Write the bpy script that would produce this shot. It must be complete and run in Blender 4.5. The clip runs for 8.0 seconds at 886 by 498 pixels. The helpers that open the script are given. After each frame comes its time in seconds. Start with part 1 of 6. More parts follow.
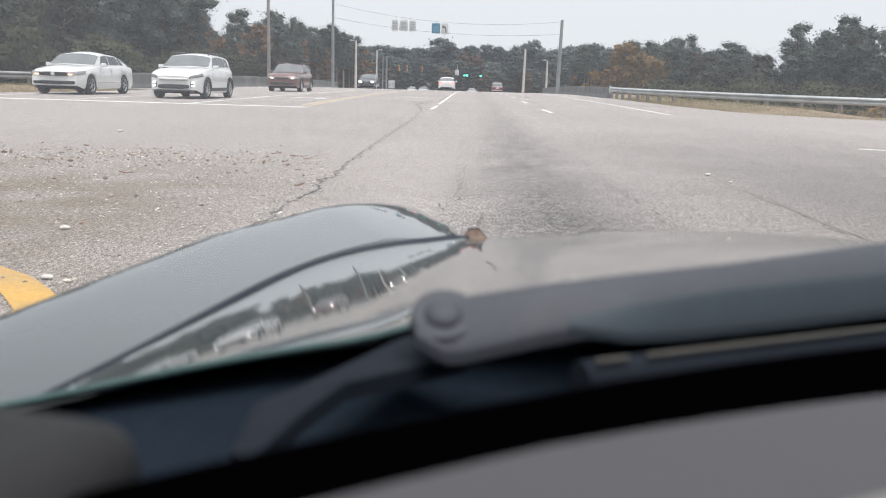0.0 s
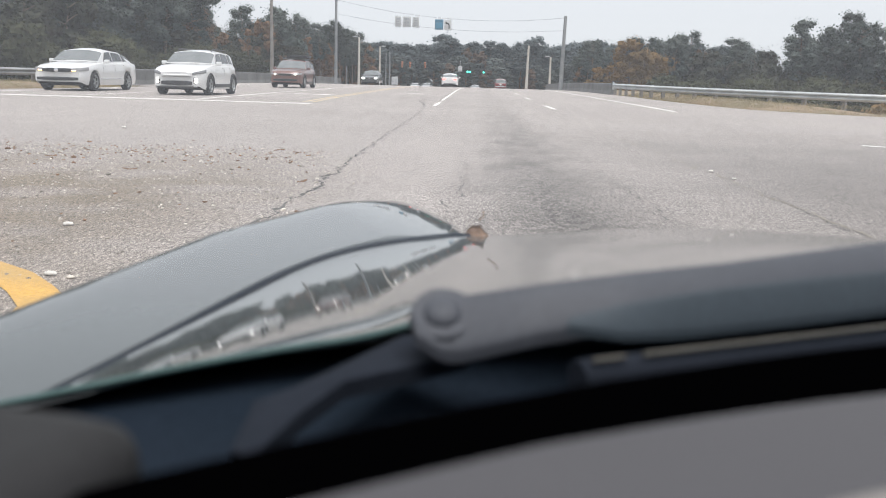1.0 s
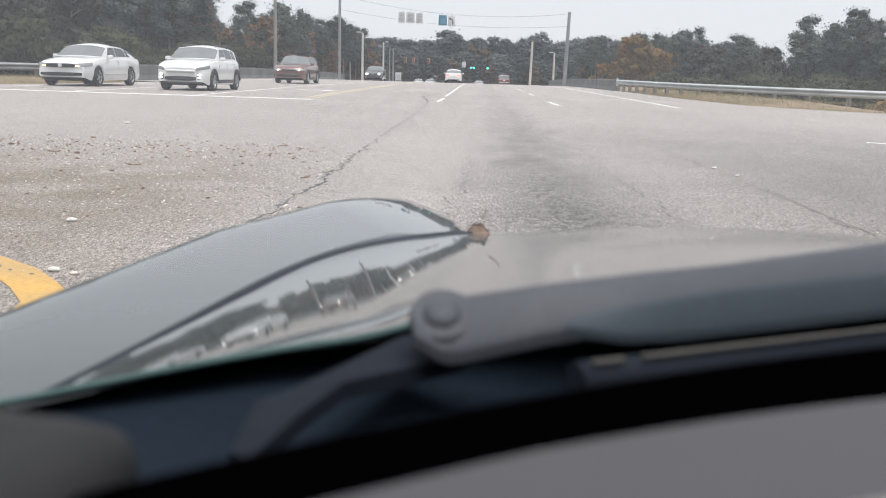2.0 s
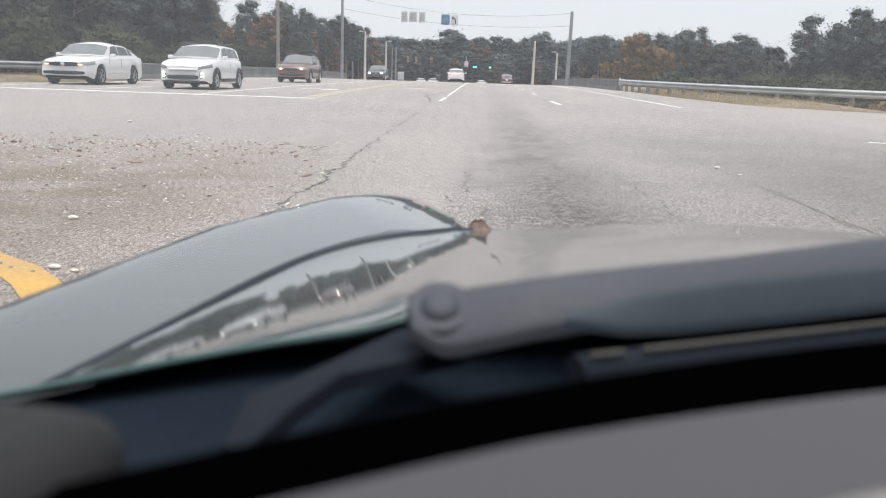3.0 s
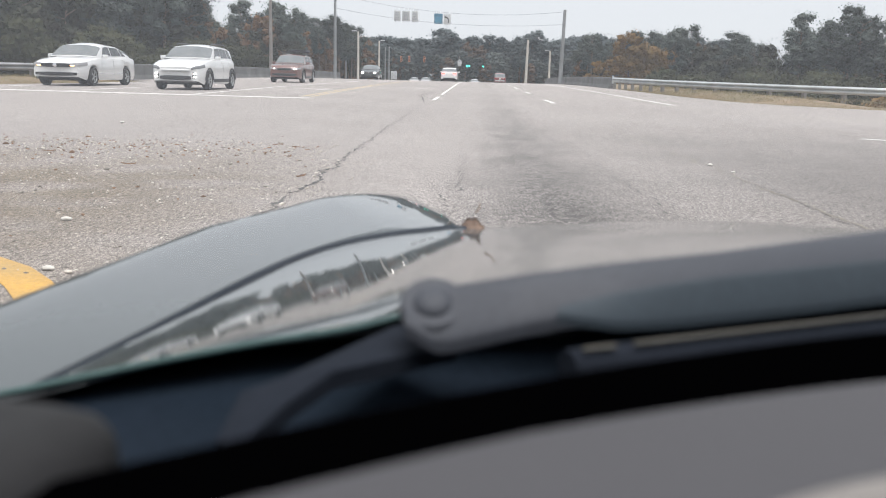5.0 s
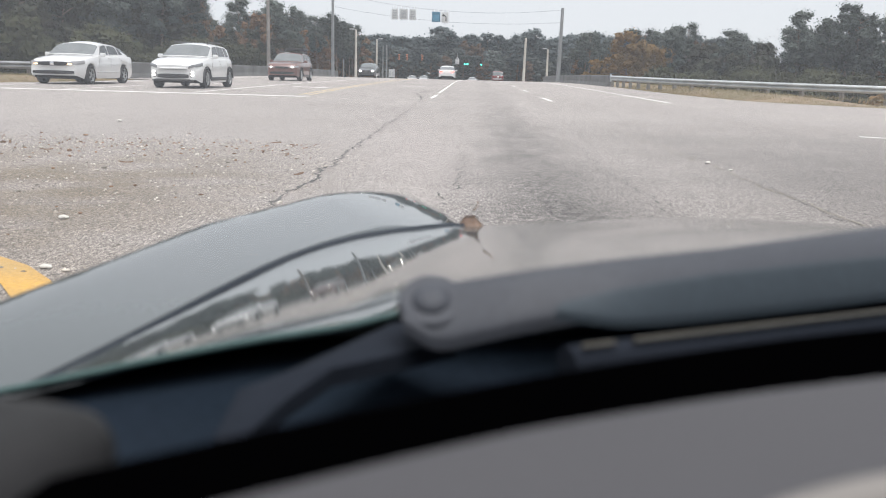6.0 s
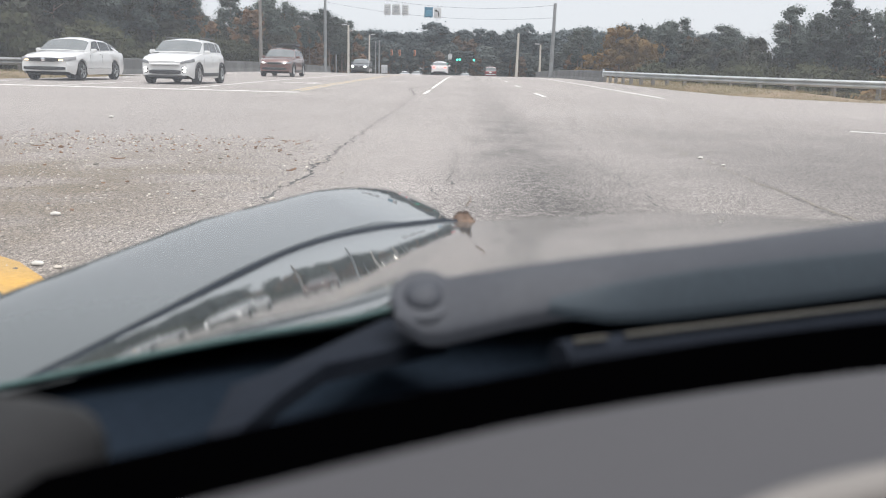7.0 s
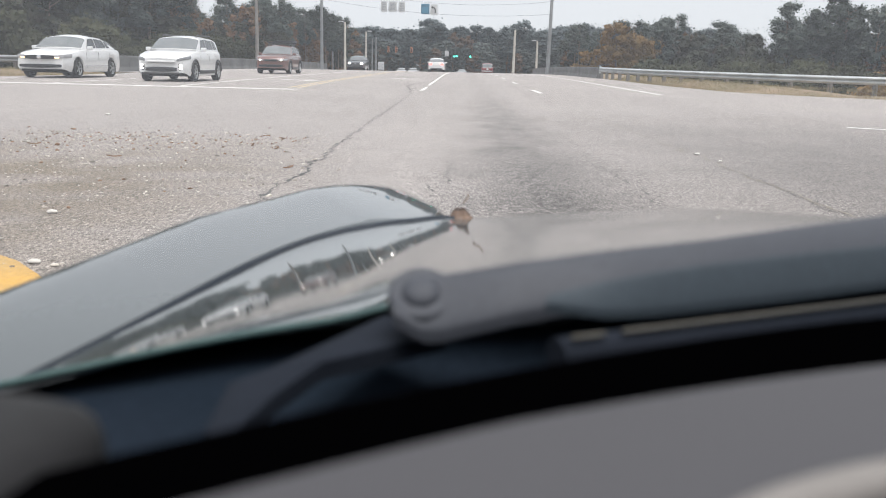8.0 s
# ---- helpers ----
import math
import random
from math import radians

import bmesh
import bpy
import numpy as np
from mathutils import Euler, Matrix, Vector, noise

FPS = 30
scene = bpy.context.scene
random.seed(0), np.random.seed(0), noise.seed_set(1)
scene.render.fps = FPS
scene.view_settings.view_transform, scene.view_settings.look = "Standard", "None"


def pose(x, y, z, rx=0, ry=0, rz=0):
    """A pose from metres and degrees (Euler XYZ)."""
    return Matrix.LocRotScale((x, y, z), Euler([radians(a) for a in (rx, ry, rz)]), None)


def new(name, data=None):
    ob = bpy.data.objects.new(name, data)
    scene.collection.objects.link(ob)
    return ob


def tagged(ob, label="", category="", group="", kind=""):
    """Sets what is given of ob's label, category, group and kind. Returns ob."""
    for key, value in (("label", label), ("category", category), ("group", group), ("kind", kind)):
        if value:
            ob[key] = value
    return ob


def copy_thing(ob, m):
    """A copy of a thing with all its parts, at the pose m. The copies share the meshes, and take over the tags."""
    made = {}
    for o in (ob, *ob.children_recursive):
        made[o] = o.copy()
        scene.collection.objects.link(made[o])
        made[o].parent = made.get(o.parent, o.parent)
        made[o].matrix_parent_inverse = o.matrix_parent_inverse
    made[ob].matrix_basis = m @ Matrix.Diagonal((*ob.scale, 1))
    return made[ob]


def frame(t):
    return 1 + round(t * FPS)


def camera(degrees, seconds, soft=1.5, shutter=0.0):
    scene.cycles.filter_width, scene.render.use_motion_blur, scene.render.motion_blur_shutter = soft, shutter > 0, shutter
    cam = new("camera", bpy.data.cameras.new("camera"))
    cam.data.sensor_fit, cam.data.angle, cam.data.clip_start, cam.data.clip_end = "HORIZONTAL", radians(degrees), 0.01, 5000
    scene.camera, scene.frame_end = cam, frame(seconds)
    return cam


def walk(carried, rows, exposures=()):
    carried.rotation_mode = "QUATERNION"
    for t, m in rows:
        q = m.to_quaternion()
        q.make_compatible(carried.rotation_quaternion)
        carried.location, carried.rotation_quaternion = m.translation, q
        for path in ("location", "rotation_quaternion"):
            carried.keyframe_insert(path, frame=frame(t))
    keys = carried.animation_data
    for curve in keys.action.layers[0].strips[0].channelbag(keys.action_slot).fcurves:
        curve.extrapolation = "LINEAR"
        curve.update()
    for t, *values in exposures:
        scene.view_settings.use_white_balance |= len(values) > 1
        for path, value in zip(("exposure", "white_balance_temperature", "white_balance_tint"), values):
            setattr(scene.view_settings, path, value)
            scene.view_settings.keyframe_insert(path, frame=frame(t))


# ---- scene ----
cam = camera(52.5, 8.0, 1.05)
# a small phone lens focused on the street: the dashboard close to it is out of focus
cam.data.dof.use_dof = True
cam.data.dof.focus_distance = 12.0
cam.data.dof.aperture_fstop = 6.0

# seconds, x, y, z, yaw, pitch, roll
PATH = (
    (0, -0.0084, 0.0005, 0.8214, 1.775, -10.565, 1.573),
    (0.5, -0.0086, -0.0014, 0.8237, 1.882, -10.699, 1.579),
    (1, -0.0059, -0.0036, 0.8241, 1.963, -10.797, 1.589),
    (1.5, -0.0046, -0.0052, 0.8285, 2.063, -10.968, 1.602),
    (3, -0.0013, 0.0044, 0.8210, 2.302, -11.101, 1.778),
    (3.5, -0.0004, 0.0027, 0.8194, 2.253, -11.102, 1.656),
    (4, -0.0006, 0.0033, 0.8193, 2.184, -11.124, 1.616),
    (4.5, 0.0002, 0.0013, 0.8203, 2.057, -11.137, 1.522),
    (6, -0.0003, 0.0036, 0.8186, 1.805, -11.252, 1.425),
    (6.5, 0.0003, 0.0026, 0.8191, 1.750, -11.465, 1.333),
    (7, 0.0004, 0.0033, 0.8186, 1.360, -11.515, 1.348),
    (7.5, 0.0006, 0.0026, 0.8191, 1.221, -11.607, 1.248),
    (8, 0.0003, 0.0030, 0.8188, 1.176, -11.710, 1.233),
)
walk(cam, [(t, pose(x, y, z, 90 + p, 0, yw) @ pose(0, 0, 0, 0, 0, r)) for t, x, y, z, yw, p, r in PATH],
     exposures=((0.0, 1.90, 6450, 12.8), (8.0, 1.90, 6450, 12.8)))

# ---- world and light: a bright overcast sky ----
SUN_EL, SUN_AZ = 74.0, 160.0
world = bpy.data.worlds.new("world")
scene.world = world
world.use_nodes = True
wn, wl = world.node_tree.nodes, world.node_tree.links
sky = wn.new("ShaderNodeTexSky")
sky.sky_type = "NISHITA"
sky.sun_disc = False
sky.sun_elevation, sky.sun_rotation = radians(SUN_EL), radians(SUN_AZ)
sky.dust_density, sky.air_density, sky.ozone_density = 1.0, 1.0, 1.0
hs = wn.new("ShaderNodeHueSaturation")
hs.inputs["Saturation"].default_value = 0.16
wl.new(sky.outputs["Color"], hs.inputs["Color"])
cloud = wn.new("ShaderNodeMixRGB")
cloud.inputs["Fac"].default_value = 0.75
cloud.inputs["Color2"].default_value = (5.0, 5.25, 5.45, 1)
wl.new(hs.outputs["Color"], cloud.inputs["Color1"])
wl.new(cloud.outputs["Color"], wn["Background"].inputs["Color"])
wn["Background"].inputs["Strength"].default_value = 0.042
sun = new("sun", bpy.data.lights.new("sun", "SUN"))
sun.data.energy, sun.data.angle, sun.data.color = 1.3, radians(50), (1.0, 0.97, 0.93)
sun.matrix_world = pose(0, 0, 40, 90 - SUN_EL, 0, 180 - SUN_AZ)

# ---- materials ----
def mat(name, col, rough=0.6, col2=None, scale=4.0, fine=60.0, fine_amt=0.25, bump=0.0, bump_scale=80.0, metallic=0.0,
        coat=0.0, emit=None, emit_str=0.0, per=0.0, island=False, spec=0.5, coords="Object"):
    m = bpy.data.materials.new(name)
    m.use_nodes = True
    n, l = m.node_tree.nodes, m.node_tree.links
    b = n["Principled BSDF"]
    b.inputs["Roughness"].default_value = rough
    b.inputs["Metallic"].default_value = metallic
    b.inputs["Coat Weight"].default_value = coat
    b.inputs["Coat Roughness"].default_value = 0.03
    b.inputs["Specular IOR Level"].default_value = spec
    tc = n.new("ShaderNodeTexCoord")
    if col2 is not None:
        big = n.new("ShaderNodeTexNoise")
        big.inputs["Scale"].default_value, big.inputs["Detail"].default_value = scale, 5.0
        small = n.new("ShaderNodeTexNoise")
        small.inputs["Scale"].default_value, small.inputs["Detail"].default_value = fine, 3.0
        for q in (big, small):
            l.new(tc.outputs[coords], q.inputs["Vector"])
        ramp = n.new("ShaderNodeValToRGB")
        ramp.color_ramp.elements[0].position, ramp.color_ramp.elements[1].position = 0.35, 0.68
        l.new(big.outputs["Fac"], ramp.inputs["Fac"])
        mix = n.new("ShaderNodeMixRGB")
        mix.inputs["Color1"].default_value = (*col, 1)
        mix.inputs["Color2"].default_value = (*col2, 1)
        l.new(ramp.outputs["Color"], mix.inputs["Fac"])
        vary = n.new("ShaderNodeHueSaturation")
        l.new(mix.outputs["Color"], vary.inputs["Color"])
        mr = n.new("ShaderNodeMapRange")
        mr.inputs["From Min"].default_value, mr.inputs["From Max"].default_value = 0.25, 0.75
        mr.inputs["To Min"].default_value, mr.inputs["To Max"].default_value = 1 - fine_amt, 1 + fine_amt
        l.new(small.outputs["Fac"], mr.inputs["Value"])
        last = mr.outputs["Result"]
        if per > 0:
            inf = n.new("ShaderNodeNewGeometry" if island else "ShaderNodeObjectInfo")
            mr2 = n.new("ShaderNodeMapRange")
            mr2.inputs["To Min"].default_value, mr2.inputs["To Max"].default_value = 1 - per, 1 + per
            l.new(inf.outputs["Random Per Island" if island else "Random"], mr2.inputs["Value"])
            mul = n.new("ShaderNodeMath")
            mul.operation = "MULTIPLY"
            l.new(last, mul.inputs[0])
            l.new(mr2.outputs["Result"], mul.inputs[1])
            last = mul.outputs["Value"]
        l.new(last, vary.inputs["Value"])
        l.new(vary.outputs["Color"], b.inputs["Base Color"])
    else:
        b.inputs["Base Color"].default_value = (*col, 1)
    if bump > 0:
        bn = n.new("ShaderNodeTexNoise")
        bn.inputs["Scale"].default_value, bn.inputs["Detail"].default_value = bump_scale, 4.0
        l.new(tc.outputs[coords], bn.inputs["Vector"])
        bp = n.new("ShaderNodeBump")
        bp.inputs["Strength"].default_value, bp.inputs["Distance"].default_value = bump, 0.02
        l.new(bn.outputs["Fac"], bp.inputs["Height"])
        l.new(bp.outputs["Normal"], b.inputs["Normal"])
    if emit is not None:
        b.inputs["Emission Color"].default_value = (*emit, 1)
        b.inputs["Emission Strength"].default_value = emit_str
    return m


def glass(name, tint=(0.02, 0.025, 0.03), rough=0.03):
    m = mat(name, tint, rough, coat=0.0, spec=0.6)
    return m


def veiled_screen():
    """Clear laminated glass with a pale veil painted on for haze and glare."""
    m = bpy.data.materials.new("haze_veil_windscreen")
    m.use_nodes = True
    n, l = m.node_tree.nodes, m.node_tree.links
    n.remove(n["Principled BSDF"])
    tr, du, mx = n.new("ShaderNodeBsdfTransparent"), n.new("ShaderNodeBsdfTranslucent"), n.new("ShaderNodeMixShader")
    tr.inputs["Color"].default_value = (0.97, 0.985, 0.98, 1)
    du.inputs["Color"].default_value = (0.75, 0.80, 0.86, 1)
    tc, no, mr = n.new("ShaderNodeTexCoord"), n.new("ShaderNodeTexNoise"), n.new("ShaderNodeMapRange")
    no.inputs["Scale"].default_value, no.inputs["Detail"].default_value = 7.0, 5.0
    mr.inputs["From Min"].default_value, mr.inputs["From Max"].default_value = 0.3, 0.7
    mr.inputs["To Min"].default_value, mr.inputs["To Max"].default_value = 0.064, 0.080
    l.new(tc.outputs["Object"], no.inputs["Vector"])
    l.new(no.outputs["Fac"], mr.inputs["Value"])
    # the veil fades out towards the foot, where the view stays dark
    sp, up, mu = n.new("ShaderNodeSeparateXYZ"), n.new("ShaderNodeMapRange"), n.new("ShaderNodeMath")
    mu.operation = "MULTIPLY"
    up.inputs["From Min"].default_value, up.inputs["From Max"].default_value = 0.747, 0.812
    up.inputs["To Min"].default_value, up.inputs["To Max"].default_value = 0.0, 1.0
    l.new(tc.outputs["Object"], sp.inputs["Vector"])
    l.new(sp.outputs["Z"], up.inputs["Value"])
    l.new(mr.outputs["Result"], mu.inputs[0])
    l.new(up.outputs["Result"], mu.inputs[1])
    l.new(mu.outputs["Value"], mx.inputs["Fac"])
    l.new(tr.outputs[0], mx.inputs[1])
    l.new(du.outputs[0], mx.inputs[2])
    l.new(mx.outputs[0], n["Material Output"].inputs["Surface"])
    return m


def asphalt_material():
    m = bpy.data.materials.new("worn_asphalt")
    m.use_nodes = True
    n, l = m.node_tree.nodes, m.node_tree.links
    b = n["Principled BSDF"]
    b.inputs["Roughness"].default_value = 0.78
    tc = n.new("ShaderNodeTexCoord")
    co = tc.outputs["Object"]

    def noise_node(scale, detail=4.0, stretch=None):
        q = n.new("ShaderNodeTexNoise")
        q.inputs["Scale"].default_value, q.inputs["Detail"].default_value = scale, detail
        if stretch:
            mp = n.new("ShaderNodeMapping")
            mp.inputs["Scale"].default_value = stretch
            l.new(co, mp.inputs["Vector"])
            l.new(mp.outputs["Vector"], q.inputs["Vector"])
        else:
            l.new(co, q.inputs["Vector"])
        return q.outputs["Fac"]

    def rng(v, a, bb, c, d):
        q = n.new("ShaderNodeMapRange")
        for k, val in zip(("From Min", "From Max", "To Min", "To Max"), (a, bb, c, d)):
            q.inputs[k].default_value = val
        l.new(v, q.inputs["Value"])
        return q.outputs["Result"]

    def math_node(op, x, y):
        q = n.new("ShaderNodeMath")
        q.operation = op
        for k, val in enumerate((x, y)):
            if isinstance(val, float):
                q.inputs[k].default_value = val
            else:
                l.new(val, q.inputs[k])
        return q.outputs["Value"]

    # lane stain: oil and rubber down the middle of the turning lane
    sep = n.new("ShaderNodeSeparateXYZ")
    l.new(co, sep.inputs["Vector"])
    wob = rng(noise_node(0.9, 6.0), 0.3, 0.7, -0.16, 0.16)
    dx = math_node("ABSOLUTE", math_node("SUBTRACT", math_node("ADD", sep.outputs["X"], wob), 0.55), 0.0)
    stripe = rng(math_node("MULTIPLY", dx, rng(sep.outputs["Y"], 4.5, 13.0, 0.80, 1.15)), 0.05, 0.75, 1.0, 0.0)
    along = rng(noise_node(3.2, 9.0, (1.0, 0.30, 1.0)), 0.30, 0.62, 0.25, 1.0)
    fade = rng(sep.outputs["Y"], 6.0, 26.0, 0.9, 0.22)
    stain = math_node("MULTIPLY", math_node("MULTIPLY", stripe, along), fade)
    patch = rng(noise_node(0.16, 5.0), 0.38, 0.66, 0.93, 1.06)
    mid = math_node("MULTIPLY", rng(noise_node(3.0, 9.0), 0.3, 0.7, 0.93, 1.06), rng(noise_node(46.0, 6.0), 0.32, 0.68, 0.64, 1.38))
    streak = math_node("MULTIPLY", rng(noise_node(1.0, 4.0, (1.6, 0.06, 1.0)), 0.3, 0.7, 0.96, 1.04), rng(noise_node(1.0, 4.0, (75.0, 13.0, 1.0)), 0.32, 0.68, 0.66, 1.34))
    vor = n.new("ShaderNodeTexVoronoi")
    vor.inputs["Scale"].default_value = 140.0
    l.new(co, vor.inputs["Vector"])
    grain = rng(vor.outputs["Distance"], 0.0, 0.75, 1.62, 0.32)
    val = math_node("MULTIPLY", math_node("MULTIPLY", patch, mid), math_node("MULTIPLY", grain, streak))
    # pale bits of aggregate worn clean
    val = math_node("MULTIPLY", val, rng(noise_node(1.0, 5.0, (60.0, 22.0, 1.0)), 0.62, 0.74, 1.0, 1.3))
    stain = math_node("MAXIMUM", stain, math_node("MULTIPLY", math_node("MULTIPLY", stripe, rng(noise_node(14.0, 7.0, (1.0, 0.6, 1.0)), 0.36, 0.58, 0.45, 1.0)), rng(sep.outputs["Y"], 5.5, 13.0, 1.0, 0.0)))
    # the asphalt gets darker towards the near right, broken up by noise
    turn = math_node("MULTIPLY", rng(sep.outputs["X"], 0.0, 3.0, 0.0, 1.0), rng(sep.outputs["Y"], 18.0, 7.0, 0.0, 1.0))
    val = math_node("MULTIPLY", val, rng(math_node("MULTIPLY", turn, rng(noise_node(0.45, 6.0), 0.3, 0.62, 0.6, 1.15)), 0.0, 1.0, 1.0, 0.56))
    val = math_node("MULTIPLY", val, rng(stain, 0.0, 1.0, 1.0, 0.30))
    # sandy dust lies round the nose of the median and across the junction
    dust = math_node("MULTIPLY", rng(sep.outputs["X"], -0.8, -2.4, 0.0, 1.0), rng(sep.outputs["Y"], 10.0, 6.5, 0.0, 1.0))
    dust = math_node("MULTIPLY", dust, rng(noise_node(1.3, 8.0), 0.34, 0.58, 0.40, 1.0))
    mix = n.new("ShaderNodeMixRGB")
    mix.inputs["Color1"].default_value = (0.385, 0.350, 0.330, 1)
    mix.inputs["Color2"].default_value = (0.228, 0.186, 0.142, 1)
    l.new(dust, mix.inputs["Fac"])
    hv = n.new("ShaderNodeHueSaturation")
    l.new(mix.outputs["Color"], hv.inputs["Color"])
    l.new(val, hv.inputs["Value"])
    l.new(hv.outputs["Color"], b.inputs["Base Color"])
    bp = n.new("ShaderNodeBump")
    bp.inputs["Strength"].default_value, bp.inputs["Distance"].default_value = 0.8, 0.008
    l.new(math_node("ADD", vor.outputs["Distance"], noise_node(20.0, 4.0)), bp.inputs["Height"])
    l.new(bp.outputs["Normal"], b.inputs["Normal"])
    return m


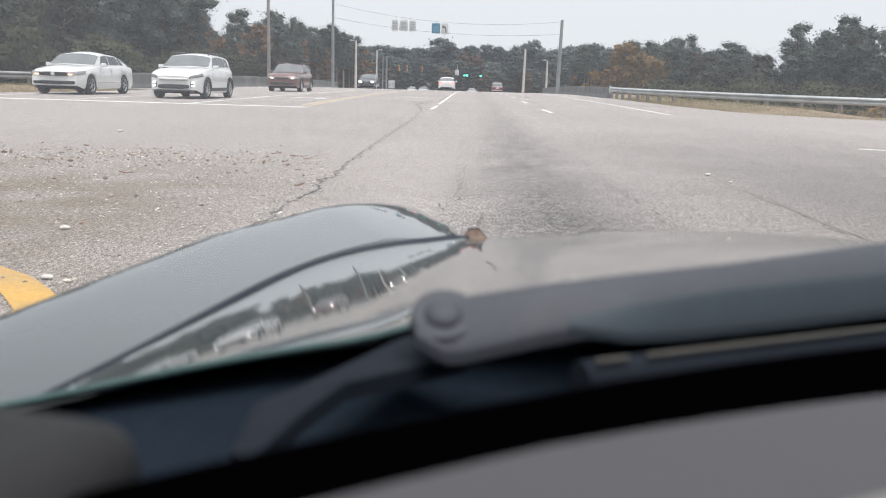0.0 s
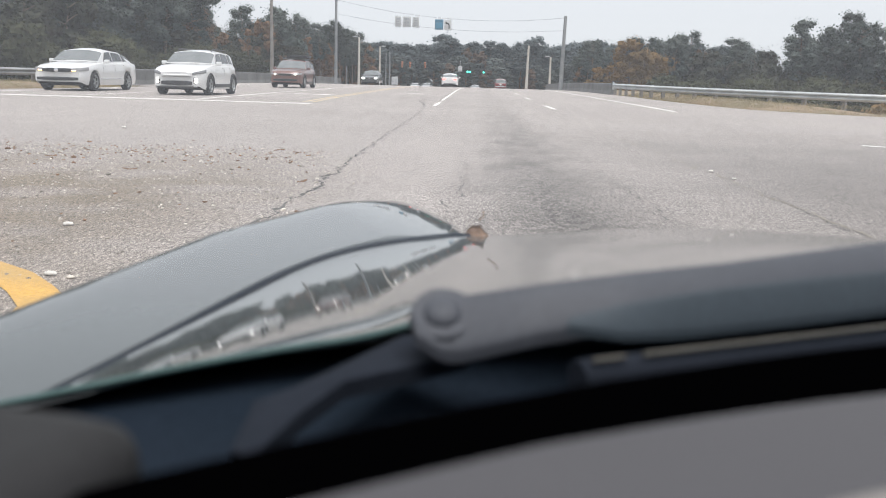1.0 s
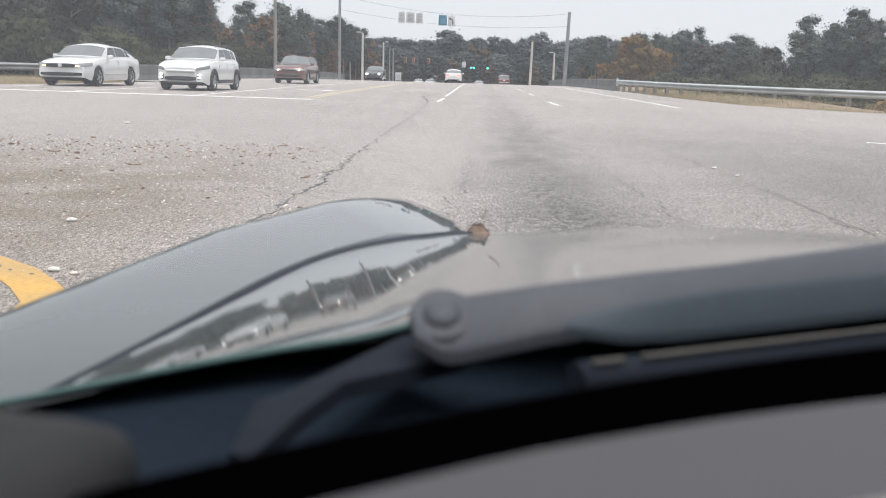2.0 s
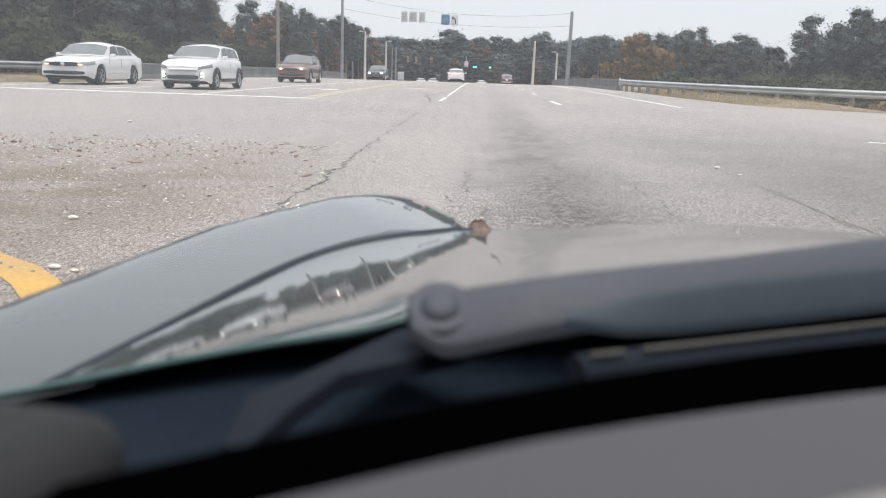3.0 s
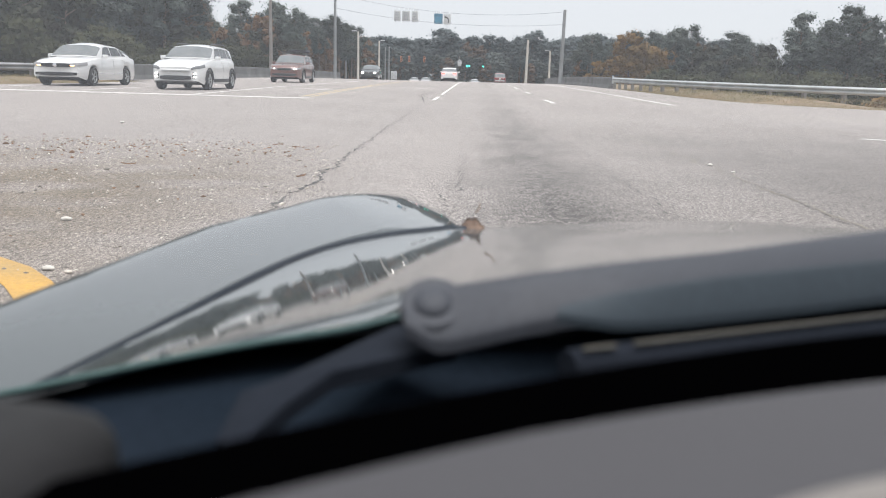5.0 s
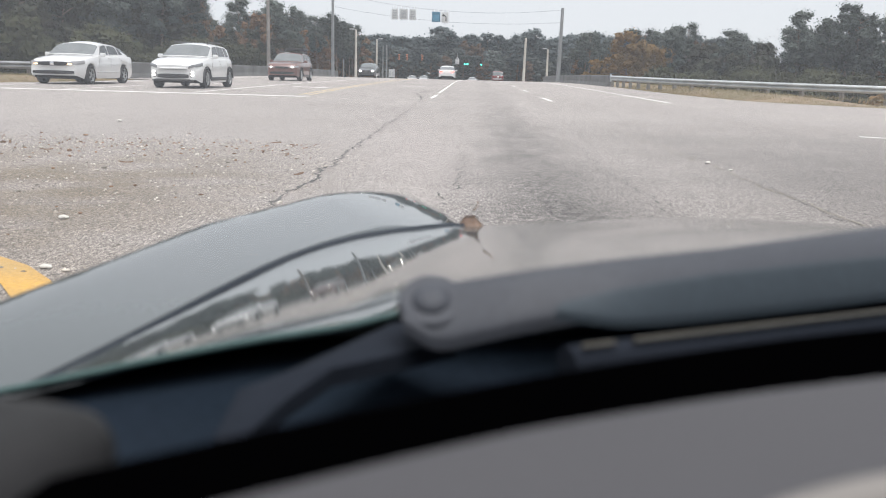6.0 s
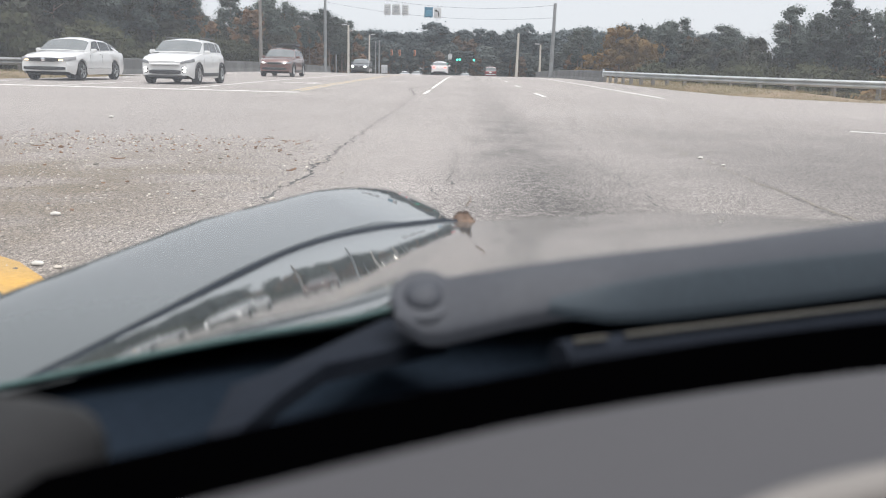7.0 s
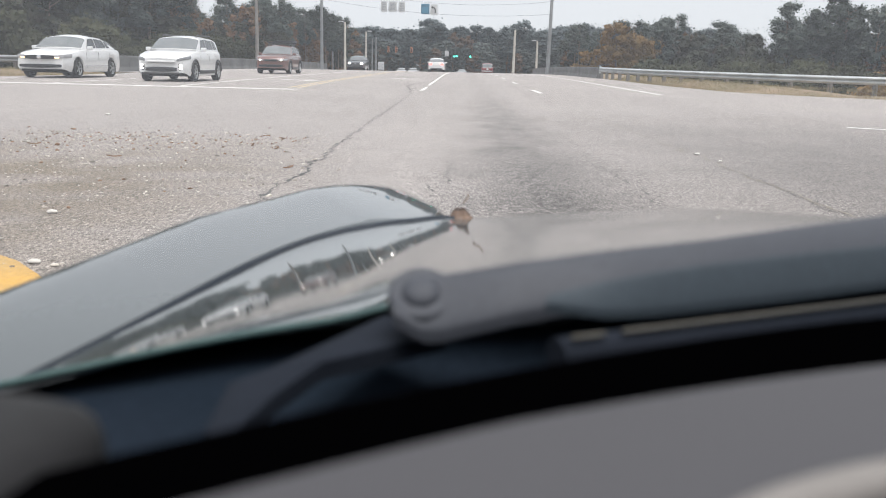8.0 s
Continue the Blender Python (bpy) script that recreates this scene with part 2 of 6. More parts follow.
M = dict(
    asphalt=asphalt_material(),
    screen=veiled_screen(),
    earth=mat("verge_earth", (0.22, 0.155, 0.10), 0.95, (0.15, 0.13, 0.075), 0.35, 9.0, 0.35, bump=0.6, bump_scale=14),
    white_line=mat("road_paint_white", (0.74, 0.73, 0.70), 0.7, (0.48, 0.47, 0.45), 1.6, 45.0, 0.16, bump=0.3),
    yellow_line=mat("road_paint_yellow", (0.50, 0.285, 0.06), 0.7, (0.33, 0.23, 0.10), 1.8, 45.0, 0.16, bump=0.3),
    faded_yellow=mat("road_paint_faded", (0.55, 0.42, 0.22), 0.75, (0.36, 0.32, 0.26), 0.9, 30.0, 0.16),
    crack=mat("crack_filler", (0.06, 0.058, 0.056), 0.9, (0.11, 0.105, 0.10), 2.0, 40.0, 0.3),
    joint=mat("sandy_joint", (0.165, 0.150, 0.125), 0.95, (0.235, 0.215, 0.185), 1.2, 50.0, 0.3),
    stone=mat("pebble", (0.42, 0.39, 0.35), 0.9, (0.25, 0.22, 0.19), 3.0, 40.0, 0.3, per=0.5, island=True),
    white_stone=mat("pale_stone", (0.56, 0.54, 0.50), 0.85, (0.42, 0.40, 0.37), 12.0, 60.0, 0.2),
    bark_chip=mat("bark_chip", (0.14, 0.08, 0.05), 0.9, (0.22, 0.13, 0.08), 9.0, 60.0, 0.3, per=0.4, island=True),
    concrete=mat("weathered_concrete", (0.36, 0.345, 0.32), 0.88, (0.24, 0.225, 0.20), 0.8, 30.0, 0.2, bump=0.3),
    parapet=mat("dark_parapet_concrete", (0.13, 0.13, 0.128), 0.88, (0.085, 0.085, 0.085), 0.5, 18.0, 0.25, bump=0.3),
    kerb=mat("kerb_concrete", (0.42, 0.395, 0.35), 0.9, (0.24, 0.21, 0.18), 1.6, 35.0, 0.2, bump=0.5, bump_scale=30),
    gutter=mat("gutter_concrete", (0.38, 0.34, 0.29), 0.92, (0.22, 0.18, 0.14), 0.9, 30.0, 0.2, bump=0.5, bump_scale=40),
    galv=mat("galvanised_steel", (0.50, 0.52, 0.53), 0.5, (0.36, 0.38, 0.39), 1.2, 25.0, 0.15, metallic=0.35),
    dark_galv=mat("dark_galvanised_steel", (0.24, 0.25, 0.255), 0.6, (0.17, 0.175, 0.18), 1.2, 25.0, 0.2, metallic=0.2),
    post=mat("weathered_timber_post", (0.17, 0.16, 0.145), 0.9, (0.12, 0.11, 0.10), 5.0, 50.0, 0.3),
    pole_steel=mat("painted_steel_pole", (0.25, 0.26, 0.265), 0.5, (0.18, 0.19, 0.195), 1.0, 20.0, 0.12, metallic=0.35),
    pole_wood=mat("grey_timber_pole", (0.23, 0.215, 0.20), 0.9, (0.16, 0.15, 0.14), 1.5, 40.0, 0.2),
    pole_conc=mat("pale_concrete_pole", (0.50, 0.47, 0.42), 0.85, (0.38, 0.355, 0.32), 1.0, 30.0, 0.15),
    cable=mat("black_cable", (0.03, 0.03, 0.03), 0.6),
    sign_white=mat("sign_sheet_white", (0.46, 0.47, 0.48), 0.5, (0.40, 0.41, 0.42), 2.0, 20.0, 0.06),
    sign_ink=mat("sign_ink_black", (0.03, 0.03, 0.03), 0.5),
    sign_grey=mat("sign_faded_bar", (0.26, 0.27, 0.28), 0.5),
    sign_blue=mat("sign_sheet_blue", (0.045, 0.13, 0.20), 0.45, (0.05, 0.15, 0.23), 2.0, 20.0, 0.06),
    signal=mat("signal_housing", (0.03, 0.03, 0.028), 0.6),
    signal_amber=mat("signal_back", (0.62, 0.28, 0.18), 0.6),
    green_lamp=mat("green_lamp", (0.02, 0.3, 0.18), 0.4, emit=(0.05, 0.9, 0.55), emit_str=2.5),
    red_lamp=mat("red_lamp", (0.4, 0.02, 0.02), 0.3, emit=(1.0, 0.08, 0.06), emit_str=2.0),
    head_lamp=mat("lit_headlamp", (0.8, 0.8, 0.8), 0.2, emit=(1.0, 0.93, 0.82), emit_str=7.0),
    fog_lamp=mat("lit_fog_lamp", (0.8, 0.8, 0.8), 0.2, emit=(1.0, 0.97, 0.92), emit_str=1.1),
    amber_lamp=mat("lit_amber_lamp", (0.8, 0.5, 0.3), 0.3, emit=(1.0, 0.55, 0.25), emit_str=0.9),
    lens=mat("clear_lamp_lens", (0.27, 0.27, 0.275), 0.15, coat=1.0),
    smoked_lens=mat("smoked_lamp_lens", (0.15, 0.155, 0.16), 0.15, coat=1.0),
    tail=mat("tail_lamp", (0.30, 0.02, 0.02), 0.25, coat=0.6),
    car_white=mat("white_car_paint", (0.64, 0.645, 0.645), 0.35, (0.60, 0.605, 0.61), 1.2, 30.0, 0.03, coat=1.0),
    car_maroon=mat("maroon_car_paint", (0.130, 0.056, 0.046), 0.35, (0.110, 0.048, 0.040), 1.2, 30.0, 0.05, coat=1.0),
    car_red=mat("red_car_paint", (0.15, 0.022, 0.024), 0.4, (0.13, 0.020, 0.021), 1.2, 30.0, 0.05, coat=0.8),
    car_dark=mat("charcoal_car_paint", (0.055, 0.058, 0.06), 0.35, (0.045, 0.047, 0.05), 1.2, 30.0, 0.05, coat=1.0),
    car_silver=mat("silver_car_paint", (0.5, 0.51, 0.52), 0.35, (0.45, 0.46, 0.47), 1.2, 30.0, 0.05, coat=1.0),
    own_paint=mat("grey_green_car_paint", (0.044, 0.053, 0.057), 0.5, (0.050, 0.059, 0.063), 2.0, 220.0, 0.10, coat=1.0, spec=0.15),
    trim=mat("black_plastic_trim", (0.022, 0.022, 0.024), 0.55, (0.03, 0.03, 0.032), 6.0, 200.0, 0.2),
    underbody=mat("underbody_black", (0.008, 0.008, 0.008), 0.95),
    chrome=mat("chrome_trim", (0.75, 0.76, 0.77), 0.15, metallic=1.0),
    alloy=mat("alloy_rim", (0.45, 0.46, 0.47), 0.3, (0.38, 0.39, 0.40), 8.0, 60.0, 0.08, metallic=0.8),
    tyre=mat("tyre_rubber", (0.022, 0.022, 0.023), 0.85, (0.032, 0.031, 0.03), 4.0, 60.0, 0.2),
    car_glass=glass("tinted_car_glass", (0.030, 0.036, 0.04)),
    # the pale grey base stands in for sky reflected in the glass
    screen_glass=mat("windscreen_sky_grey", (0.155, 0.165, 0.168), 0.06, (0.115, 0.125, 0.128), 1.5, 10.0, 0.05, coat=1.0),
    plate=mat("plate_sheet", (0.66, 0.66, 0.64), 0.5),
    wiper_spoiler=mat("wiper_blue_grey_rubber", (0.030, 0.040, 0.050), 0.6, (0.034, 0.045, 0.056), 9.0, 180.0, 0.1, spec=0.25),
    wiper=mat("wiper_grey_plastic", (0.040, 0.044, 0.054), 0.6, (0.044, 0.048, 0.059), 9.0, 180.0, 0.1, spec=0.3),
    # arm plastic coloured darker for the tail's shaded hollow; also on the blade rubber
    wiper_dark=mat("wiper_shade_plastic", (0.012, 0.015, 0.021), 0.8, (0.015, 0.018, 0.025), 9.0, 180.0, 0.1, spec=0.05),
    wiper_tan=mat("wiper_tan_strip", (0.070, 0.065, 0.055), 0.5, (0.050, 0.048, 0.042), 12.0, 90.0, 0.1),
    cowl=mat("cowl_black_plastic", (0.009, 0.014, 0.021), 0.7, (0.011, 0.016, 0.024), 8.0, 150.0, 0.15, spec=0.02),
    gap_shade=mat("shut_line_dark", (0.016, 0.021, 0.030), 0.7, (0.020, 0.025, 0.034), 8.0, 150.0, 0.15, spec=0.1),
    teal_strip=mat("teal_edge_line", (0.040, 0.080, 0.080), 0.7, (0.048, 0.090, 0.088), 8.0, 120.0, 0.1),
    vent=mat("dark_grey_vent_plastic", (0.014, 0.014, 0.015), 0.6, (0.018, 0.018, 0.019), 6.0, 120.0, 0.1, spec=0.2),
    dash=mat("dashboard_grey_vinyl", (0.045, 0.044, 0.049), 0.62, (0.039, 0.038, 0.043), 3.0, 300.0, 0.06, bump=0.08, bump_scale=300),
    band_black=mat("near_black_band", (0.0004, 0.0004, 0.0005), 1.0, spec=0.0),
    beige=mat("beige_vinyl", (0.17, 0.16, 0.15), 0.6, (0.15, 0.14, 0.13), 3.0, 100.0, 0.06),
    leaf_dry=mat("dry_brown_leaf", (0.085, 0.048, 0.03), 0.8, (0.16, 0.10, 0.065), 30.0, 120.0, 0.2),
    bark=mat("pine_bark", (0.10, 0.075, 0.055), 0.95, (0.16, 0.13, 0.10), 1.5, 12.0, 0.3, per=0.2),
    pine=mat("pine_needles", (0.070, 0.084, 0.076), 0.8, (0.098, 0.112, 0.100), 0.16, 1.2, 0.3, per=0.3, spec=0.08),
    oak=mat("evergreen_oak_leaves", (0.047, 0.050, 0.039), 0.8, (0.070, 0.069, 0.053), 0.16, 1.2, 0.3, per=0.35, spec=0.08),
    rust=mat("autumn_leaves", (0.150, 0.090, 0.055), 0.8, (0.115, 0.082, 0.055), 0.5, 3.0, 0.3, per=0.25, spec=0.08),
    ochre=mat("ochre_leaves", (0.23, 0.145, 0.065), 0.8, (0.17, 0.12, 0.06), 0.5, 3.0, 0.3, per=0.2, spec=0.08),
    shrub=mat("olive_shrub_leaves", (0.062, 0.068, 0.042), 0.8, (0.082, 0.082, 0.052), 0.2, 1.4, 0.3, per=0.3, spec=0.08),
    # leaf colours of the far woods, paled to put distance haze into them
    far_pine=mat("hazed_pine_needles", (0.094, 0.113, 0.118), 0.8, (0.112, 0.130, 0.132), 0.16, 1.2, 0.2, per=0.2, spec=0.08),
    far_oak=mat("hazed_oak_leaves", (0.098, 0.113, 0.110), 0.8, (0.120, 0.130, 0.120), 0.16, 1.2, 0.2, per=0.25, spec=0.08),
    far_rust=mat("hazed_rust_leaves", (0.150, 0.110, 0.085), 0.8, (0.118, 0.096, 0.080), 0.5, 3.0, 0.2, per=0.2, spec=0.08),
    twig=mat("bare_twigs", (0.11, 0.095, 0.08), 0.9, (0.15, 0.13, 0.11), 0.5, 3.0, 0.2, per=0.2),
    grass=mat("dry_verge_grass", (0.25, 0.19, 0.105), 0.9, (0.16, 0.15, 0.075), 0.4, 6.0, 0.3, per=0.35, island=True),
    turf=mat("median_turf_earth", (0.16, 0.10, 0.055), 0.95, (0.10, 0.12, 0.04), 0.8, 12.0, 0.35, bump=0.8, bump_scale=20),
)

M["own_paint"].node_tree.nodes["Principled BSDF"].inputs["Coat IOR"].default_value = 1.8
for key in ("pine", "oak", "rust", "ochre", "shrub", "far_pine", "far_oak", "far_rust"):
    # thin leaves let some of the light through
    nt = M[key].node_tree
    pb, mo = nt.nodes["Principled BSDF"], nt.nodes["Material Output"]
    tl, mx = nt.nodes.new("ShaderNodeBsdfTranslucent"), nt.nodes.new("ShaderNodeMixShader")
    mx.inputs["Fac"].default_value = 0.35
    nt.links.new(pb.inputs["Base Color"].links[0].from_socket, tl.inputs["Color"])
    nt.links.new(pb.outputs[0], mx.inputs[1])
    nt.links.new(tl.outputs[0], mx.inputs[2])
    nt.links.new(mx.outputs[0], mo.inputs["Surface"])

# ---- mesh helpers ----
def link(name, bm, material, parent=None, label="", smooth=True):
    me = bpy.data.meshes.new(name)
    bmesh.ops.recalc_face_normals(bm, faces=bm.faces)
    bm.to_mesh(me)
    bm.free()
    me.materials.append(material)
    if smooth:
        me.shade_smooth()
        me.set_sharp_from_angle(angle=radians(38))
    ob = new(name, me)
    if parent is not None:
        ob.parent = parent
    if label:
        ob["label"] = label
    return ob


def part(name, bm, material, parent, label="", smooth=True):
    return link(name, bm, material, parent, label, smooth)


def thing(name, m, label, category, group=""):
    ob = new(name)
    ob.empty_display_size = 0.2
    ob.matrix_world = m
    return tagged(ob, label, category, group)


def box(bm, c, s, bevel=0.0, m=None, seg=2):
    r = bmesh.ops.create_cube(bm, size=1.0)
    vs = r["verts"]
    bmesh.ops.scale(bm, vec=s, verts=vs)
    if bevel > 0:
        es = list({e for v in vs for e in v.link_edges})
        rb = bmesh.ops.bevel(bm, geom=es, offset=bevel, segments=seg, affect="EDGES", profile=0.6)
        vs = list({v for f in rb["faces"] for v in f.verts} | {v for v in vs if v.is_valid})
    mm = Matrix.Translation(c) @ (m if m is not None else Matrix.Identity(4))
    bmesh.ops.transform(bm, matrix=mm, verts=vs)
    return bm


def tube(bm, pts, radii, seg=10, cap=True):
    pts = [Vector(p) for p in pts]
    if not isinstance(radii, (list, tuple)):
        radii = [radii] * len(pts)
    rings = []
    for i, p in enumerate(pts):
        d = (pts[min(i + 1, len(pts) - 1)] - pts[max(i - 1, 0)]).normalized()
        a = d.orthogonal().normalized() if abs(d.z) > 0.95 else d.cross(Vector((0, 0, 1))).normalized()
        b = d.cross(a)
        rings.append([bm.verts.new(p + (a * math.cos(k * math.tau / seg) + b * math.sin(k * math.tau / seg)) * radii[i]) for k in range(seg)])
    for r0, r1 in zip(rings, rings[1:]):
        for k in range(seg):
            bm.faces.new((r0[k], r0[(k + 1) % seg], r1[(k + 1) % seg], r1[k]))
    if cap:
        bm.faces.new(rings[0][::-1])
        bm.faces.new(rings[-1])
    return bm


def surface(bm, f, nu, nv):
    g = [[bm.verts.new(f(i / nu, j / nv)) for j in range(nv + 1)] for i in range(nu + 1)]
    for i in range(nu):
        for j in range(nv):
            bm.faces.new((g[i][j], g[i + 1][j], g[i + 1][j + 1], g[i][j + 1]))
    return g


def slab(bm, f, nu, nv, thick):
    """A sheet with real thickness: the surface f, its underside and its rim."""
    a = surface(bm, f, nu, nv)
    b = [[bm.verts.new(v.co - Vector((0, 0, thick))) for v in row] for row in a]
    for i in range(nu):
        for j in range(nv):
            bm.faces.new((b[i][j + 1], b[i + 1][j + 1], b[i + 1][j], b[i][j]))
    for i in range(nu):
        bm.faces.new((a[i][0], b[i][0], b[i + 1][0], a[i + 1][0]))
        bm.faces.new((a[i + 1][nv], b[i + 1][nv], b[i][nv], a[i][nv]))
    for j in range(nv):
        bm.faces.new((a[0][j + 1], b[0][j + 1], b[0][j], a[0][j]))
        bm.faces.new((a[nu][j], b[nu][j], b[nu][j + 1], a[nu][j + 1]))
    return bm


def lerp(a, b, t):
    return a + (b - a) * t


def smooth01(t):
    t = max(0.0, min(1.0, t))
    return t * t * (3 - 2 * t)


def table(keys, t):
    """Smooth curve through a few (t, value) keys."""
    if t <= keys[0][0]:
        return keys[0][1]
    for (t0, v0), (t1, v1) in zip(keys, keys[1:]):
        if t <= t1:
            return lerp(v0, v1, smooth01((t - t0) / (t1 - t0)) * 0.5 + 0.5 * (t - t0) / (t1 - t0))
    return keys[-1][1]


def bez(p0, p1, p2, p3, t):
    u = 1 - t
    return tuple(u ** 3 * a + 3 * u * u * t * b + 3 * u * t * t * c + t ** 3 * d for a, b, c, d in zip(p0, p1, p2, p3))


# ---- terrain, road ----
CREST = 62.0


def deck(y):
    """Height of the road along its length: level to the crest, then falling away."""
    d = max(0.0, y - CREST)
    return -0.00012 * d * d if d < 110 else -0.00012 * 12100 - 0.0264 * (min(d, 260) - 110)


def road_left(y):
    if y > 46:
        return -18.4
    return -16.4 - 0.012 * max(0.0, 40 - y) ** 2 if y > 27 else -16.4 - 0.012 * 169 - 75 * smooth01((27 - y) / 2.5)


def road_right(y):
    w = 9.1 + 0.0035 * max(0.0, 45 - y) ** 2 + 0.075 * max(0.0, 34 - y) ** 2
    return w if y > 27 else w + 70 * smooth01((27 - y) / 2.5)


def land(x, y):
    """Height of the natural ground."""
    out = max(0.0, road_left(y) - 3.5 - x, x - road_right(y) - 3.5) if y > 22 else 0.0
    drop = -4.6 * smooth01(out / 16.0)
    near = max(0.0, road_left(y) - x, x - road_right(y))
    return deck(y) - 0.05 + 0.26 * smooth01((near - 0.2) / 1.6) + drop + 0.10 * noise.noise((x * 0.13, y * 0.13, 0)) * smooth01(near / 4)


bm = bmesh.new()
XS = [-900, -400, -200, -130] + [-100 + 4 * i for i in range(51)] + [130, 200, 400, 900]
YS = [-400, -150, -80] + [-50 + 3.5 * i for i in range(102)] + [340, 420, 600, 1000, 2500]
g = [[bm.verts.new((x, y, land(x, y) - (0.12 if road_left(y) - 2 < x < road_right(y) + 2 else 0))) for x in XS] for y in YS]
for r0, r1 in zip(g, g[1:]):
    for k in range(len(XS) - 1):
        bm.faces.new((r0[k], r0[k + 1], r1[k + 1], r1[k]))
tagged(link("ground", bm, M["earth"]), "rough earth and dry grass verges falling away from the road", "ground", kind="structure")

bm = bmesh.new()
RY = [-120, -60, -30] + [-20 + 1.0 * i for i in range(46)] + [26.0 + 0.5 * i for i in range(48)] + [50.5 + 2.5 * i for i in range(40)] + [170, 200, 260, 330]
rows_ = [[bm.verts.new((lerp(road_left(y), road_right(y), k / 30), y, deck(y))) for k in range(31)] for y in RY]
for r0, r1 in zip(rows_, rows_[1:]):
    for k in range(30):
        bm.faces.new((r0[k], r0[k + 1], r1[k + 1], r1[k]))
road = tagged(link("road", bm, M["asphalt"]), "worn pale grey asphalt junction with dark oil stains and cracks", "road", kind="structure")


def stripe(name, pts, width, material, label, dz=0.004, wobble=0.0, seed=1):
    """A painted line along pts on the road."""
    bm = bmesh.new()
    rnd = random.Random(seed)
    P = []
    for (x0, y0), (x1, y1) in zip(pts, pts[1:]):
        n = max(1, int(math.hypot(x1 - x0, y1 - y0) / 0.5))
        P += [(lerp(x0, x1, k / n), lerp(y0, y1, k / n)) for k in range(n)]
    P.append(pts[-1])
    prev = None
    for i, (x, y) in enumerate(P):
        a, b = P[max(i - 1, 0)], P[min(i + 1, len(P) - 1)]
        d = Vector((b[0] - a[0], b[1] - a[1])).normalized()
        nn = Vector((-d.y, d.x)) * width / 2
        w0, w1 = 1 + rnd.uniform(-wobble, wobble), 1 + rnd.uniform(-wobble, wobble)
        cur = (bm.verts.new((x + nn.x * w0, y + nn.y * w0, deck(y) + dz)), bm.verts.new((x - nn.x * w1, y - nn.y * w1, deck(y) + dz)))
        if prev:
            bm.faces.new((prev[0], prev[1], cur[1], cur[0]))
        prev = cur
    return tagged(link(name, bm, material, smooth=False), label, "road marking", kind="structure")


W, Y = M["white_line"], M["yellow_line"]
for i in range(7):
    y0 = 26.8 + 12.6 * i
    stripe("lane_dash", [(2.24, y0), (2.2, y0 + 3.4)], 0.13, W, "white lane dash painted on worn asphalt", seed=i, wobble=0.08)
stripe("lane_dash", [(-1.30, 26.9), (-1.29, 30.6)], 0.11, W, "white lane dash painted on worn asphalt", wobble=0.08)
stripe("lane_line", [(-1.33, 33.4), (-1.50, 62), (-1.5, 90)], 0.10, W, "long white lane line painted on worn asphalt", wobble=0.06)
stripe("edge_line", [(5.95, 27.8), (6.1, 51.5), (6.15, 110)], 0.13, W, "white edge line beside the shoulder", wobble=0.06)
stripe("stop_line", [(-15.6, 26.1), (-4.75, 25.5)], 0.5, W, "white stop line across the oncoming lanes", wobble=0.03)
stripe("centre_line", [(-4.95, 26.8), (-5.3, 36), (-5.7, 58), (-5.8, 90)], 0.11, M["faded_yellow"], "faded yellow double centre line", wobble=0.1)
stripe("centre_line", [(-5.22, 26.8), (-5.57, 36), (-5.97, 58), (-6.07, 90)], 0.11, M["faded_yellow"], "faded yellow double centre line", wobble=0.1)
stripe("lane_line", [(-8.3, 26.4), (-8.8, 41), (-8.85, 70)], 0.12, W, "long white lane line painted on worn asphalt", wobble=0.08)
stripe("lane_line", [(-12.1, 26.6), (-12.3, 34)], 0.12, W, "long white lane line painted on worn asphalt", wobble=0.08)
stripe("edge_line", [(-15.6, 27), (-15.9, 45), (-16, 90)], 0.12, W, "white edge line beside the shoulder", wobble=0.08)
stripe("stop_line", [(-1.0, -1.25), (6.4, -1.85)], 0.6, W, "broad white stop line across the lanes", wobble=0.02)
stripe("median_line", [(-1.06, -16), (-1.06, -3), (-1.02, -1.5), (-1.03, 0.6), (-1.22, 1.9), (-1.38, 2.5), (-1.50, 3.00), (-1.66, 3.22), (-1.85, 3.43), (-2.14, 3.66), (-2.6, 3.95), (-3.6, 4.5), (-5, 4.75), (-7, 4.7), (-8.6, 4.0)],
       0.17, Y, "yellow line painted round the median nose", wobble=0.05)
for y0 in (37.4, 45.2):
    bm = bmesh.new()
    cx = -6.9 if y0 < 40 else -3.2
    zz = deck(y0) + 0.004
    sh = [(-0.9, 0), (-0.9, 0.18), (0.5, 0.18), (0.5, 0.5), (1.1, 0.1), (0.5, -0.5), (0.5, 0)] if y0 < 40 else [(-0.9, 0), (-0.9, 0.2), (0.9, 0.2), (0.9, 0)]
    bm.faces.new([bm.verts.new((cx + a * 0.8, y0 + b * 2.2, zz)) for a, b in sh])
    tagged(link("lane_arrow", bm, W, smooth=False), "worn white turn arrow painted on the asphalt", "road marking", kind="structure")
stripe("edge_line", [(5.7, 13.6), (6.6, 12.95), (9, 12.2)], 0.14, W, "worn white crossing line", wobble=0.2)
stripe("edge_line", [(6.1, 13.0), (7.1, 12.2)], 0.12, W, "worn white crossing line", wobble=0.3)


